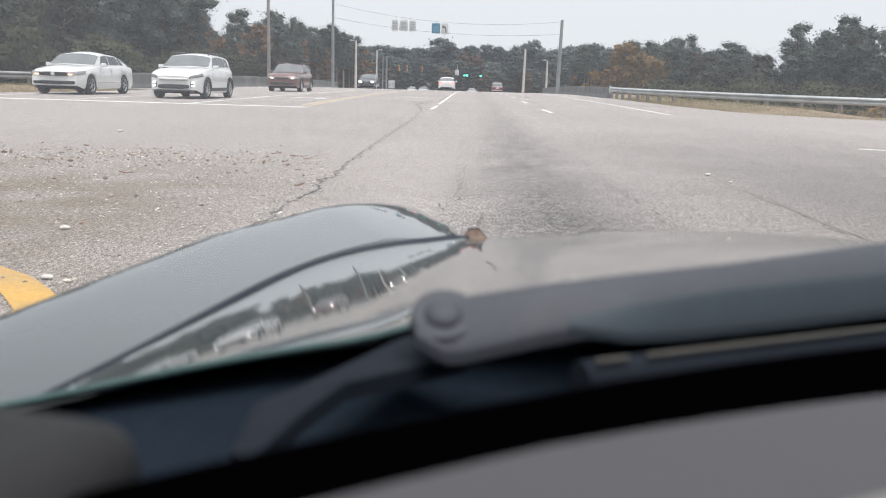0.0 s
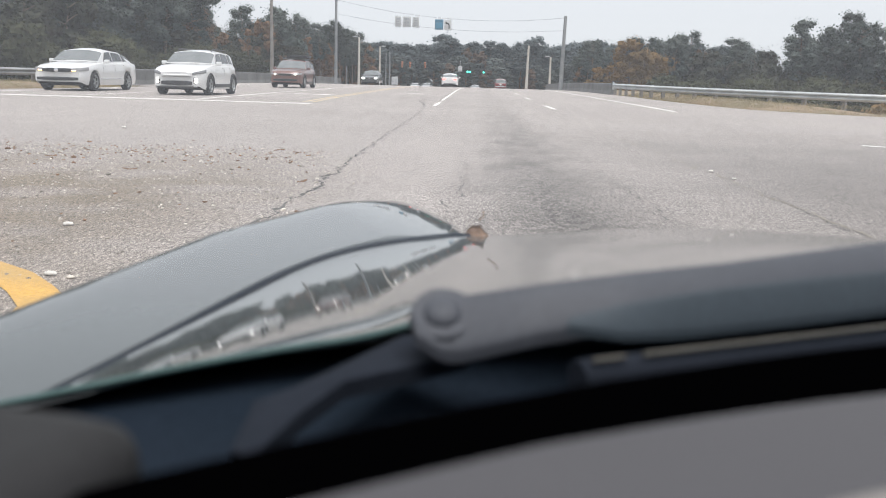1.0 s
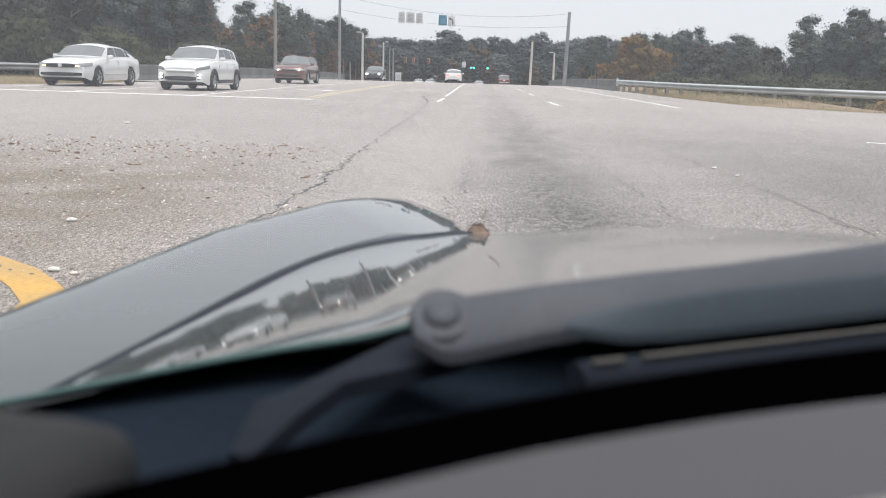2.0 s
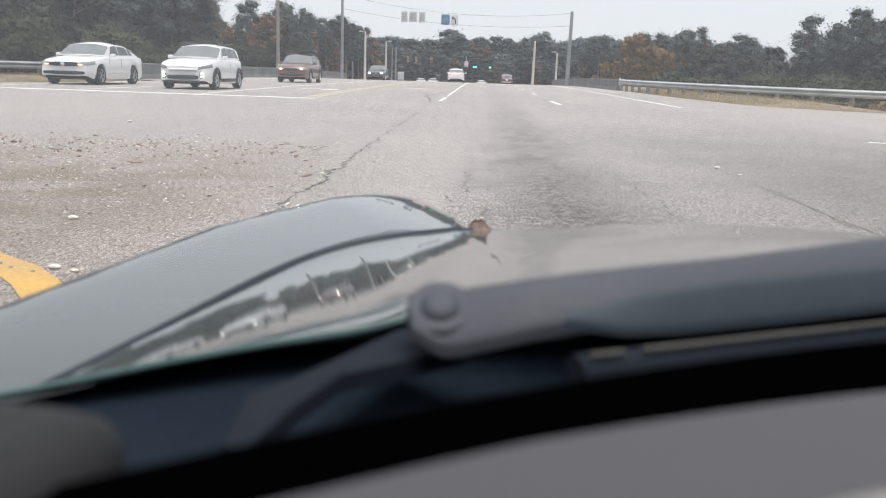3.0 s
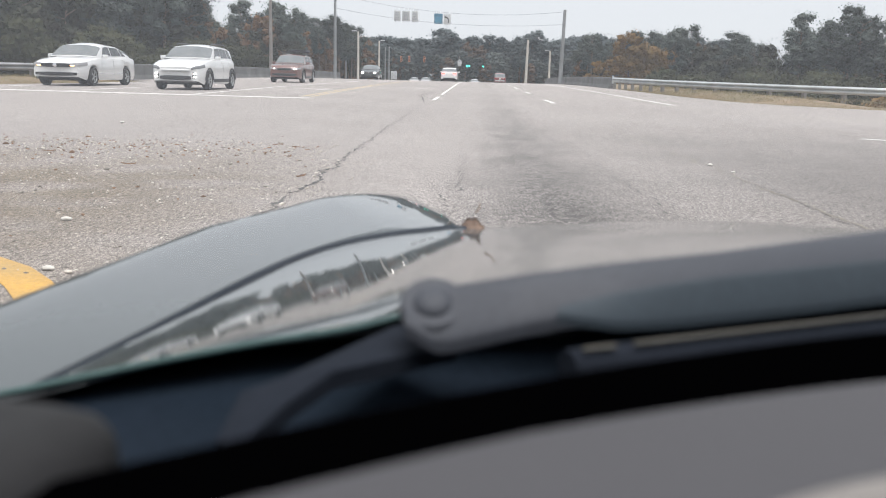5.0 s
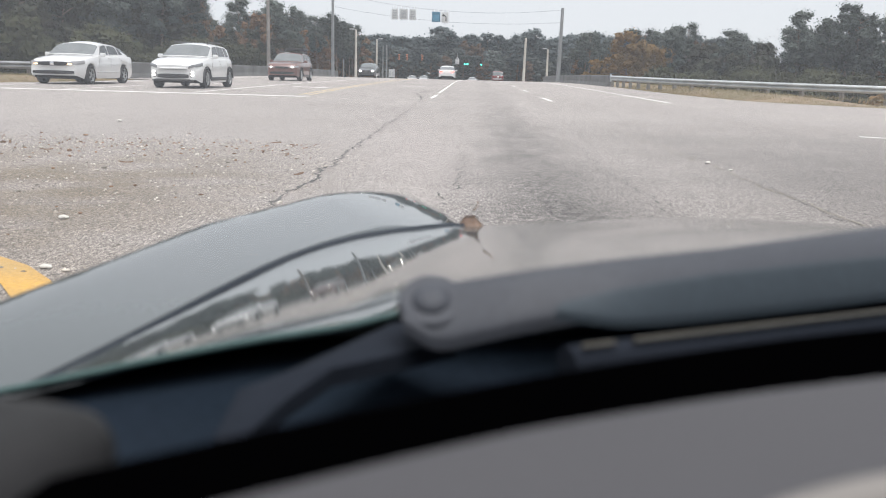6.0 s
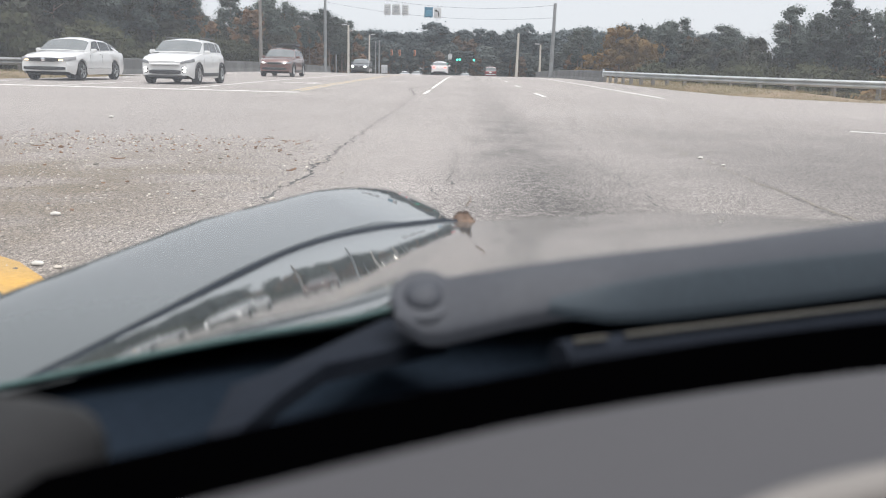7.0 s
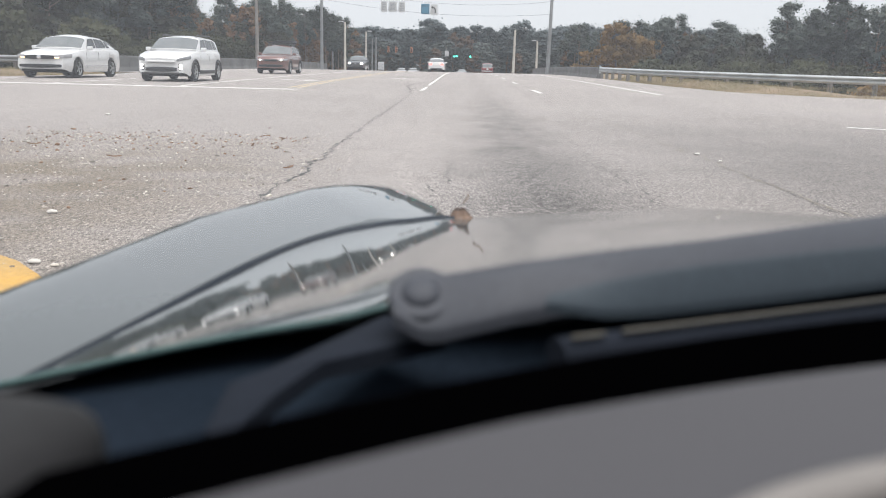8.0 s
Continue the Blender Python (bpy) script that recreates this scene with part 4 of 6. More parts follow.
    def pane(nm, ya, yb, a0, a1, both=False, slant=(0.0, 0.0)):
        bm = bmesh.new()
        if both:
            surface(bm, lambda u, v: Vector(((1, -1)[v > 0.5] * cab(lerp(ya, yb, u), lerp(a0, 1.0, 1 - abs(2 * v - 1)), 0)[0],) + cab(lerp(ya, yb, u), lerp(a0, 1.0, 1 - abs(2 * v - 1)), 0)[1:]) + Vector((0, math.copysign(0.010, ya + yb), 0.012)), 10, 20)
            part(nm, bm, M["screen_glass"], root, "glass with the reflected pale sky put into its grey")
        else:
            for s in (1, -1):
                bm = bmesh.new()
                surface(bm, lambda u, v: Vector((s * cab(lerp(ya + slant[0] * v, yb + slant[1] * v, u), lerp(a0, a1, v), 0.008)[0],) + cab(lerp(ya + slant[0] * v, yb + slant[1] * v, u), lerp(a0, a1, v), 0.008)[1:]), 8, 6)
                part(nm, bm, M["car_glass"], root, "dark tinted glass")

    pane("windscreen", *spec["screen"], spec.get("screen_a", 0.42), 1.0, True)
    pane("rear_window", *spec["back"], 0.28, 1.0, True)
    for ya, yb, sl in spec["side"]:
        pane("side_window", ya, yb, 0.07, 0.44, False, sl)
    wheel_set(root, [(s * (hw - 0.105), c) for c in (yf, yr) for s in (1, -1)], r, 0.215, spec.get("spokes", 5))

    def nose(nm, mt, x, z, w, h, d=0.10, lab="", front=True, bev=0.02, back=0.0):
        """A lamp, grille or bumper piece set into the front or the tail."""
        bm = bmesh.new()
        n = 8
        rows = []
        for i in range(n + 1):
            xx = x + w * (i / n - 0.5)
            yo = L / 2 - 0.062 + 0.06 * (1 - (xx / hw) ** 2) - back - 0.5 * max(0.0, abs(xx) / hw - 0.76)
            yo = yo if front else -yo
            hh = h * (1 - 0.25 * (2 * i / n - 1) ** 4)
            s = 1 if front else -1
            rows.append([bm.verts.new(p) for p in ((xx, yo - s * d, z - hh / 2), (xx, yo + s * 0.015, z - hh / 2 + bev * 0.3), (xx, yo + s * 0.028, z), (xx, yo + s * 0.015, z + hh / 2 - bev * 0.3), (xx, yo - s * d, z + hh / 2))])
        for p, q in zip(rows, rows[1:]):
            for k in range(5):
                bm.faces.new((p[k], p[(k + 1) % 5], q[(k + 1) % 5], q[k]))
        bm.faces.new(rows[0])
        bm.faces.new(rows[-1][::-1])
        return part(nm, bm, mt, root, lab)

    def corner_lamp(x0, yb, zin, zout, lab, mt):
        """Headlamps that sweep round the corner from the nose to the wing."""
        yfr = L / 2
        path = [(lerp(x0, 0.79 * hw, k / 5), yfr - 0.05 + 0.06 * (1 - (lerp(x0, 0.79 * hw, k / 5) / hw) ** 2) + 0.010) for k in range(6)]
        path += [(half(y) * 0.992 + 0.008, y) for y in [lerp(yfr - 0.075, yfr - yb, k / 5) for k in range(6)]]
        for s in (1, -1):
            bm = bmesh.new()
            n = len(path) - 1
            rows = []
            for k, (x, y) in enumerate(path):
                t = k / n
                lo, hi = lerp(zin[0], zout[0], t), lerp(zin[1], zout[1], t)
                c = 1.0 if 0 < k < n else 0.0
                rows.append([bm.verts.new(p) for p in ((s * (x - 0.05), y - 0.05, lo), (s * x, y, lo), (s * (x + 0.006 * c), y + 0.006 * c, (lo + hi) / 2), (s * (x - 0.012), y - 0.012, hi), (s * (x - 0.06), y - 0.06, hi))])
            for p, q in zip(rows, rows[1:]):
                for k in range(5):
                    bm.faces.new((p[k], p[(k + 1) % 5], q[(k + 1) % 5], q[k]))
            bm.faces.new(rows[0])
            bm.faces.new(rows[-1][::-1])
            bmesh.ops.recalc_face_normals(bm, faces=bm.faces[:])
            part("headlamp", bm, mt, root, lab)

    if spec.get("lamp"):
        corner_lamp(*spec["lamp"], "clear headlamp swept round the corner", M[spec.get("lens", "lens")])
    for nm, mk, x, z, w, h, lab, front, back in spec["face"]:
        for s in ((1, -1) if x else (1,)):
            nose(nm, M[mk], x * s, z, w, h, 0.10, lab, front, 0.02, back)
    # mirrors, handles, sill trim
    for s in (1, -1):
        bm = bmesh.new()
        box(bm, (s * (hw + 0.07), spec["mirror"][0], spec["mirror"][1]), (0.20, 0.11, 0.13), 0.04)
        tube(bm, [(s * (hw - 0.08), spec["mirror"][0], spec["mirror"][1] - 0.05), (s * (hw + 0.05), spec["mirror"][0], spec["mirror"][1] - 0.02)], 0.025, 8)
        part("mirror", bm, paint, root)
        for yh in spec["handles"]:
            bm = bmesh.new()
            box(bm, (s * (half(yh) + 0.008), yh, spec["top"][2][1] - 0.14), (0.03, 0.2, 0.03), 0.01)
            part("door_handle", bm, paint, root)
        bm = bmesh.new()
        box(bm, (s * (hw - 0.01), (yf + yr) / 2, spec.get("sill", 0.27)), (0.05, yf - yr - 2 * r - 0.2, spec.get("sill_h", 0.06)), 0.012)
        part("sill_trim", bm, M["trim"] if not spec.get("sill_chrome") else M["chrome"], root)
        for yd in spec["doors"]:
            bm = bmesh.new()
            box(bm, (s * (half(yd) * 0.992), yd, 0.62), (0.012, 0.006, 0.52), 0.0)
            part("door_seam", bm, M["seam"], root)
        if spec.get("arch"):
            for c in (yf, yr):
                bm = bmesh.new()
                tube(bm, [(s * (half(c) - 0.004), c + (r + 0.075) * math.cos(k * math.pi / 14), r + (r + 0.075) * math.sin(k * math.pi / 14)) for k in range(15)], 0.032, 6)
                part("arch_trim", bm, M["trim"], root)
    if spec.get("rails"):
        for s in (1, -1):
            a, b = spec["rails"]
            bm = bmesh.new()
            zz = H - 0.005
            tube(bm, [(s * hw * 0.66, a, zz - 0.05), (s * hw * 0.66, a + 0.08, zz + 0.03), (s * hw * 0.66, b - 0.08, zz + 0.03), (s * hw * 0.66, b, zz - 0.05)], 0.02, 8)
            part("roof_rail", bm, M["trim"], root)
        for yb in spec.get("bars", ()):
            bm = bmesh.new()
            box(bm, (0, yb, H + 0.11), (Wd * 0.80, 0.09, 0.05), 0.012)
            for sx in (1, -1):
                box(bm, (sx * hw * 0.66, yb, H + 0.05), (0.06, 0.08, 0.10), 0.01)
            part("roof_bar", bm, M["trim"], root)
        if spec.get("bars"):
            bm = bmesh.new()
            box(bm, (-0.25, (spec["bars"][0] + spec["bars"][1]) / 2, H + 0.19), (0.95, 1.35, 0.10), 0.03)
            part("roof_carrier", bm, M["trim"], root)
    return root


SEDAN = dict(size=(4.87, 1.83, 1.47), wheel=0.325, front=0.93, rear=1.13,
    top=[(-2.435, 0.78), (-2.36, 1.00), (-1.5, 1.05), (0.0, 1.0), (1.0, 0.985), (1.6, 0.925), (2.0, 0.865), (2.26, 0.80), (2.39, 0.76), (2.435, 0.735)],
    roof=[(-1.86, 1.03), (-1.25, 1.29), (-0.72, 1.43), (0.0, 1.47), (0.45, 1.42), (1.15, 0.99)],
    screen=(1.06, 0.54), back=(-1.78, -1.05), side=[(0.66, -0.12, (-0.33, 0.0)), (-0.18, -1.00, (0.0, 0.12)), (-1.05, -1.40, (0.10, 0.32))],
    mirror=(0.72, 1.02), handles=(-0.0, -0.95), doors=(0.85, -0.15, -1.1), sill=0.42, sill_h=0.02, sill_chrome=True,
    lamp=(0.49, 0.50, (0.625, 0.745), (0.690, 0.805)),
    face=[("grille", "trim", 0, 0.686, 1.00, 0.145, "black slatted grille", True, -0.015), ("chrome_strip", "chrome", 0, 0.738, 0.96, 0.012, "", True, -0.03), ("chrome_strip", "chrome", 0, 0.660, 0.92, 0.012, "", True, -0.03),
          ("chrome_strip", "chrome", 0, 0.700, 0.94, 0.012, "", True, -0.03), ("badge", "chrome", 0, 0.69, 0.13, 0.13, "round chrome badge", True, -0.045),
          ("indicator", "amber_lamp", 0.575, 0.672, 0.15, 0.055, "lit amber lamp", True, -0.014),
          ("lower_intake", "trim", 0, 0.405, 1.42, 0.12, "black lower intake", True, -0.012), ("chrome_strip", "chrome", 0, 0.337, 1.42, 0.016, "", True, -0.022),
          ("slat", "seam", 0, 0.390, 1.2, 0.010, "", True, -0.026), ("slat", "seam", 0, 0.425, 1.2, 0.010, "", True, -0.026), ("chrome_strip", "chrome", 0.60, 0.452, 0.26, 0.016, "", True, -0.030),
          ("tail_lamp", "tail", 0.57, 0.84, 0.36, 0.17, "red tail lamp", False, 0.0), ("plate", "plate", 0, 0.78, 0.34, 0.14, "", False, 0.0), ("bumper_trim", "trim", 0, 0.36, 1.3, 0.12, "", False, 0.0)])
CROSSOVER = dict(size=(4.36, 1.81, 1.56), wheel=0.33, front=0.88, rear=0.78, arch=True, lens="smoked_lens",
    top=[(-2.18, 0.85), (-2.12, 1.05), (-1.2, 1.08), (0.2, 1.06), (0.85, 1.055), (1.4, 1.0), (1.8, 0.935), (2.06, 0.86), (2.15, 0.81), (2.18, 0.78)],
    roof=[(-2.08, 1.06), (-1.72, 1.42), (-1.2, 1.51), (-0.3, 1.555), (0.25, 1.51), (0.98, 1.06)],
    screen=(0.90, 0.35), back=(-2.05, -1.72), side=[(0.47, -0.28, (-0.30, 0.0)), (-0.33, -1.08, (0.0, 0.06)), (-1.14, -1.62, (0.06, 0.2))],
    mirror=(0.58, 1.09), handles=(-0.16, -1.0), doors=(0.7, -0.3, -1.12), sill=0.32, sill_h=0.12, rails=(-1.5, 0.2),
    lamp=(0.55, 0.48, (0.670, 0.750), (0.755, 0.865)),
    face=[("grille", "car_white", 0, 0.665, 0.94, 0.08, "blanked white grille", True, -0.012), ("grille_seam", "seam", 0, 0.62, 1.0, 0.014, "", True, -0.018),
          ("fog_lamp", "fog_lamp", 0.655, 0.54, 0.10, 0.075, "lit white fog lamp", True, -0.012), ("fog_lamp", "fog_lamp", 0.655, 0.44, 0.10, 0.075, "lit white fog lamp", True, -0.012),
          ("lamp_surround", "trim", 0.655, 0.485, 0.17, 0.24, "", True, 0.012), ("lower_intake", "trim", 0, 0.41, 1.06, 0.15, "dark lower intake", True, -0.012),
          ("skid_plate", "seam", 0, 0.305, 1.16, 0.05, "", True, -0.012), ("bumper_trim", "trim", 0, 0.265, 1.36, 0.06, "", True, 0.0),
          ("tail_lamp", "tail", 0.58, 0.95, 0.30, 0.2, "red tail lamp", False, 0.0), ("plate", "plate", 0, 0.8, 0.34, 0.14, "", False, 0.0)])
HATCH = dict(size=(4.45, 1.79, 1.57), wheel=0.34, front=0.90, rear=0.92, arch=True,
    top=[(-2.22, 0.85), (-2.15, 1.03), (-1.2, 1.05), (0.2, 1.03), (0.9, 1.02), (1.5, 0.98), (1.9, 0.93), (2.1, 0.87), (2.19, 0.82), (2.22, 0.79)],
    roof=[(-2.1, 1.04), (-1.75, 1.40), (-1.2, 1.50), (-0.3, 1.565), (0.2, 1.51), (0.96, 1.02)],
    screen=(0.89, 0.31), back=(-2.06, -1.75), side=[(0.45, -0.28, (-0.3, 0.0)), (-0.33, -1.05, (0.0, 0.06)), (-1.12, -1.6, (0.06, 0.2))],
    mirror=(0.55, 1.06), handles=(-0.16, -0.98), doors=(0.68, -0.3, -1.1), sill=0.30, sill_h=0.10, rails=(-1.6, 0.15), bars=(-0.2, -1.1),
    lamp=(0.42, 0.38, (0.69, 0.76), (0.735, 0.83)),
    face=[("grille", "trim", 0, 0.715, 0.72, 0.13, "black grille", True, -0.012), ("chrome_strip", "chrome", 0, 0.765, 0.66, 0.025, "", True, -0.03), ("chrome_strip", "chrome", 0, 0.665, 0.46, 0.025, "", True, -0.03),
          ("headlight_bulb", "head_lamp", 0.57, 0.735, 0.09, 0.055, "lit headlamp", True, -0.012),
          ("lower_intake", "trim", 0, 0.43, 1.3, 0.14, "black lower intake", True, -0.01),
          ("tail_lamp", "tail", 0.58, 0.95, 0.28, 0.2, "red tail lamp", False, 0.0), ("plate", "plate", 0, 0.8, 0.34, 0.14, "", False, 0.0)])
VAN = dict(size=(4.75, 1.90, 1.70), wheel=0.33, front=0.95, rear=0.95, taper=0.95, tumble=0.86,
    top=[(-2.37, 0.95), (-2.34, 1.02), (-1.2, 1.05), (0.2, 1.0), (1.1, 0.98), (1.7, 0.93), (2.1, 0.88), (2.34, 0.80), (2.37, 0.75)],
    roof=[(-2.33, 1.02), (-2.12, 1.58), (-1.7, 1.69), (-0.2, 1.70), (0.4, 1.62), (1.25, 0.98)],
    screen=(1.18, 0.46), back=(-2.325, -2.10), side=[(0.6, -0.25, (-0.35, 0.0)), (-0.32, -1.25, (0.0, 0.0)), (-1.32, -2.05, (0.0, 0.06))],
    mirror=(0.75, 1.05), handles=(-0.1,), doors=(0.85, -0.3, -1.3), sill=0.30, sill_h=0.08,
    face=[("headlamp", "lens", 0.58, 0.75, 0.30, 0.15, "", True, 0.02), ("grille", "trim", 0, 0.74, 0.8, 0.13, "", True, 0.0),
          ("tail_lamp", "tail", 0.70, 0.83, 0.13, 0.24, "red tail lamp", False, 0.0), ("plate", "plate", 0, 0.82, 0.34, 0.16, "pale number plate", False, 0.0), ("rear_bumper", "galv", 0, 0.52, 1.58, 0.14, "dull silver rear bumper", False, -0.04)])


def on_road(x, y, turn):
    return Matrix.Translation((x, y, deck(y))) @ Matrix.Rotation(radians(turn), 4, "Z")


car(on_road(-14.85, 34.3, 179) @ Matrix.Scale(1.05, 4), SEDAN, M["car_white"], "white four-door sedan waiting behind the stop line, front lamps lit", "sedan")
car(on_road(-10.15, 32.6, 179), CROSSOVER, M["car_white"], "white crossover with black arch trim and lit fog lamps", "crossover")
car(on_road(-11.0, 54.0, 179) @ Matrix.Scale(1.05, 4), HATCH, M["car_maroon"], "maroon crossover with roof bars and lit headlamps", "crossover")
s4 = dict(SEDAN)
s4["face"] = [f for f in SEDAN["face"] if f[0] != "indicator"] + [("headlight_bulb", "head_lamp", 0.62, 0.70, 0.22, 0.11, "lit headlamp", True, -0.02)]
car(on_road(-11.15, 95, 180), s4, M["car_dark"], "charcoal sedan coming over the crest with lit headlamps", "sedan")
s5 = dict(SEDAN)
s5["face"] = [f for f in SEDAN["face"] if f[0] != "tail_lamp"] + [("tail_lamp", "red_lamp", 0.60, 0.84, 0.28, 0.17, "lit red brake lamp", False, 0.0)]
car(on_road(-3.14, 100, 0), s5, M["car_white"], "white sedan with lit brake lamps on the crest", "sedan")
car(on_road(3.37, 145, 0), VAN, M["car_red"], "dark red minivan with a dull bumper driving away", "minivan")
car(on_road(-0.75, 190, 0), SEDAN, M["car_silver"], "silver sedan half hidden beyond the crest", "sedan")
car(on_road(-13.2, 189, 180), SEDAN, M["car_white"], "white sedan whose roof shows over the crest", "sedan")
car(on_road(-10.6, 186, 176), SEDAN, M["car_silver"], "grey sedan whose roof shows over the crest", "sedan")

# ---- the car that carries the view: hood, fender, cowl, wipers, dashboard ----
own = thing("sports_car", Matrix.Identity(4), "low grey-green sports car with a curved hood, seen from its dashboard", "car")


def gap_line(s):
    """Shut line between hood and fender, from the screen to the nose."""
    return bez((-0.400, 0.35), (-0.215, 0.962), (-0.321, 1.247), (-0.010, 1.434), s)


def crease_line(s):
    """Where the hood starts to swell, just inside the shut line."""
    return bez((-0.400, 0.35), (-0.300, 0.75), (-0.210, 1.28), (-0.012, 1.405), s)


def rim_line(s):
    """Outer rim of the fender, round to the nose."""
    if s < 0.5:
        return bez((-0.535, 0.30), (-0.49, 0.70), (-0.44, 1.02), (-0.400, 1.33), s * 2)
    return bez((-0.400, 1.33), (-0.1515, 2.048), (-0.1747, 2.176), (-0.0433, 1.756), s * 2 - 1)


def nose_fall(x, y):
    """How far the fender has rolled down towards the nose."""
    w = -0.05 - x
    start = 1.109 + (2.697 * w - 1.913 * w * w if w > 0 else 5.608 * w)
    return 0.0899 * max(0.0, y - start) ** 1.546 + 0.0069 * max(0.0, y - 1.2) * smooth01((x + 0.16) / 0.12)


def hood_fall(x, y):
    """How far the hood has rolled down beside the shut line's end."""
    w = -0.05 - min(x, -0.02)
    start = 1.474 + (3.241 if w > 0 else 5.5) * w
    return 0.229 * max(0.0, y - start) ** 2 * (1 - smooth01((x - 0.004) / 0.25))


def z_gap(s):
    return 0.580 - hood_fall(*gap_line(s))


def fender_pt(s, t):
    g, r = gap_line(s ** 0.8), rim_line(s)

    def skin(k):
        x, y = lerp(g[0] - 0.0022, r[0], k), lerp(g[1], r[1], k)
        swell = 0.0062 * smooth01((s - 0.55) / 0.3) * (0.5 + 0.5 * k)
        return Vector((x, y, 0.580 + 0.009 * k - 0.006 * k ** 8 + swell - nose_fall(x, y)))

    if t < 0.04:
        return skin(0.0) - Vector((0, 0, 0.03 * (1 - t / 0.04)))
    k = (t - 0.04) / 0.70
    if k <= 1:
        return skin(k)
    q = (k - 1) / (0.96 / 0.70 - 1)
    p = skin(1.0)
    d = Vector((r[0] + 0.1, max(0.0, r[1] - 1.2) * 2.0, 0)).normalized()
    o = 0.035 * math.sin(q * math.pi / 2)
    return p + Vector((d.x * o, d.y * o, -0.004 * q - 0.42 * q ** 2.2))


bm = bmesh.new()
surface(bm, fender_pt, 110, 60)
part("fender", bm, M["own_paint"], own, "glossy grey-green front fender")


CX = 0.44


def hood_front(u):
    return 1.445 + 0.06 * smooth01(min(u, 2 * CX - u) / 0.4)


def hood_pt(a, b):
    """a: from shut line to shut line across the car; b: from the screen to the nose, then over the lip."""
    bb = min(1.0, b / 0.92)
    lip = max(0.0, (b - 0.92) / 0.08)
    g = gap_line(bb)
    u = lerp(g[0] + 0.0022, 2 * CX - g[0] - 0.0022, a)
    um = min(u, 2 * CX - u)
    gx = um - g[0]
    rear = 0.600 - 0.01 * smooth01(um / 0.06) + 0.28 * max(0.0, um - 0.08)
    v = lerp(rear, hood_front(u), bb)
    v = lerp(max(g[1], rear), v, smooth01(gx / 0.35))
    gg = min(max(0.0, um - crease_line(bb)[0]), 0.5)
    # a hollow sweeps up from the shut line into the bulge of the hood
    lat = 0.504 * (gg - 0.939 * gg * gg - 0.0668 * (1 - math.exp(-gg / 0.0908)))
    lat *= 1 - max(0.0, min(1.0, (v - 0.45) / 1.15))
    z = 0.576 + lat + 0.006 * smooth01((um - 0.1) / 0.6) + 0.0433 * (1.5 - v) * smooth01((um + 0.10) / 0.221) - hood_fall(um, v)
    z -= 0.0055 * smooth01((um + 0.02) / 0.12) * smooth01((1.05 - v) / 0.45)
    return Vector((u, v + 0.05 * lip, z - 0.25 * lip ** 1.6))


bm = bmesh.new()
surface(bm, hood_pt, 160, 80)
part("hood", bm, M["own_paint"], own, "glossy grey-green hood panel")

# added tube that draws the teal line along the rear edge of the hood
bm = bmesh.new()
tube(bm, [hood_pt(0.02 + 0.30 * i / 40, 0.0) + Vector((0, 0, -0.002)) for i in range(41)], 0.0028, 8)
part("hood_strip", bm, M["teal_strip"], own, "added sea-green tube drawing the teal line at the hood's rear edge")

# dark tube laid in the shut line, coloured for the shade in its gap
bm = bmesh.new()
tube(bm, [(*gap_line(i / 40), z_gap(i / 40) - 0.0042) for i in range(41)], 0.0045, 8)
part("shut_line_seal", bm, M["gap_shade"], own)

# cowl under the screen


def cowl_pt(i, j):
    u = lerp(-0.50, 1.38, i)
    um = min(u, 2 * CX - u)
    z = 0.570 + 0.054 * smooth01((um + 0.42) / 0.40)
    back = dash_edge(max(-0.42, min(0.5, u))) + 0.06
    return Vector((u, lerp(back, 0.66 + 0.65 * max(0.0, um - 0.06), j), z - 0.020 * math.sin(j * math.pi) + 0.012 * (1 - j)))


def dash_edge(u):
    """Front edge of the dashboard pad, following the screen."""
    return 0.262 + 0.60 * (u + 0.03) - 0.55 * (u + 0.03) ** 2


bm = bmesh.new()
slab(bm, cowl_pt, 60, 16, 0.03)
part("cowl", bm, M["cowl"], own, "black plastic cowl panel")

# wiper pivot and arm
piv, out = Vector((-0.0235, 0.5412, 0.6765)), Vector((0, -0.60, 0.80))
bm = bmesh.new()
tube(bm, [piv - out * 0.004, piv + out * 0.0040, piv + out * 0.0056], [0.0215, 0.0205, 0.0185], 28)
wip = part("wiper_arm", bm, M["wiper"], own, "grey wiper arm with a round pivot cap")
bm = bmesh.new()
tube(bm, [piv, piv + out * 0.0058, piv + out * 0.0080, piv + out * 0.0095, piv + out * 0.0100], [0.0126, 0.0122, 0.0104, 0.0062, 0.001], 28)
part("pivot_cap", bm, M["wiper"], wip)


def keyed(keys, i):
    """Point on a smooth line through (share, x, y, z) keys."""
    for p, q in zip(keys, keys[1:]):
        if i <= q[0]:
            k = (i - p[0]) / (q[0] - p[0])
            return Vector(p[1:]).lerp(Vector(q[1:]), k)
    return Vector(keys[-1][1:])


def ruled(upper, lower, crown, thick, nm, mt, lab="", parent=wip):
    """A moulded cover swelling between an upper and a lower edge."""
    bm = bmesh.new()

    def at(i, j):
        p, q = keyed(upper, i), keyed(lower, i)
        n_ = Vector((0.0, -0.35, 0.94))
        return p.lerp(q, 0.5 - 0.5 * math.cos(j * math.pi)) + n_ * crown * math.sin(j * math.pi) ** 0.7

    slab(bm, at, 40, 16, thick)
    return part(nm, bm, mt, parent, lab)


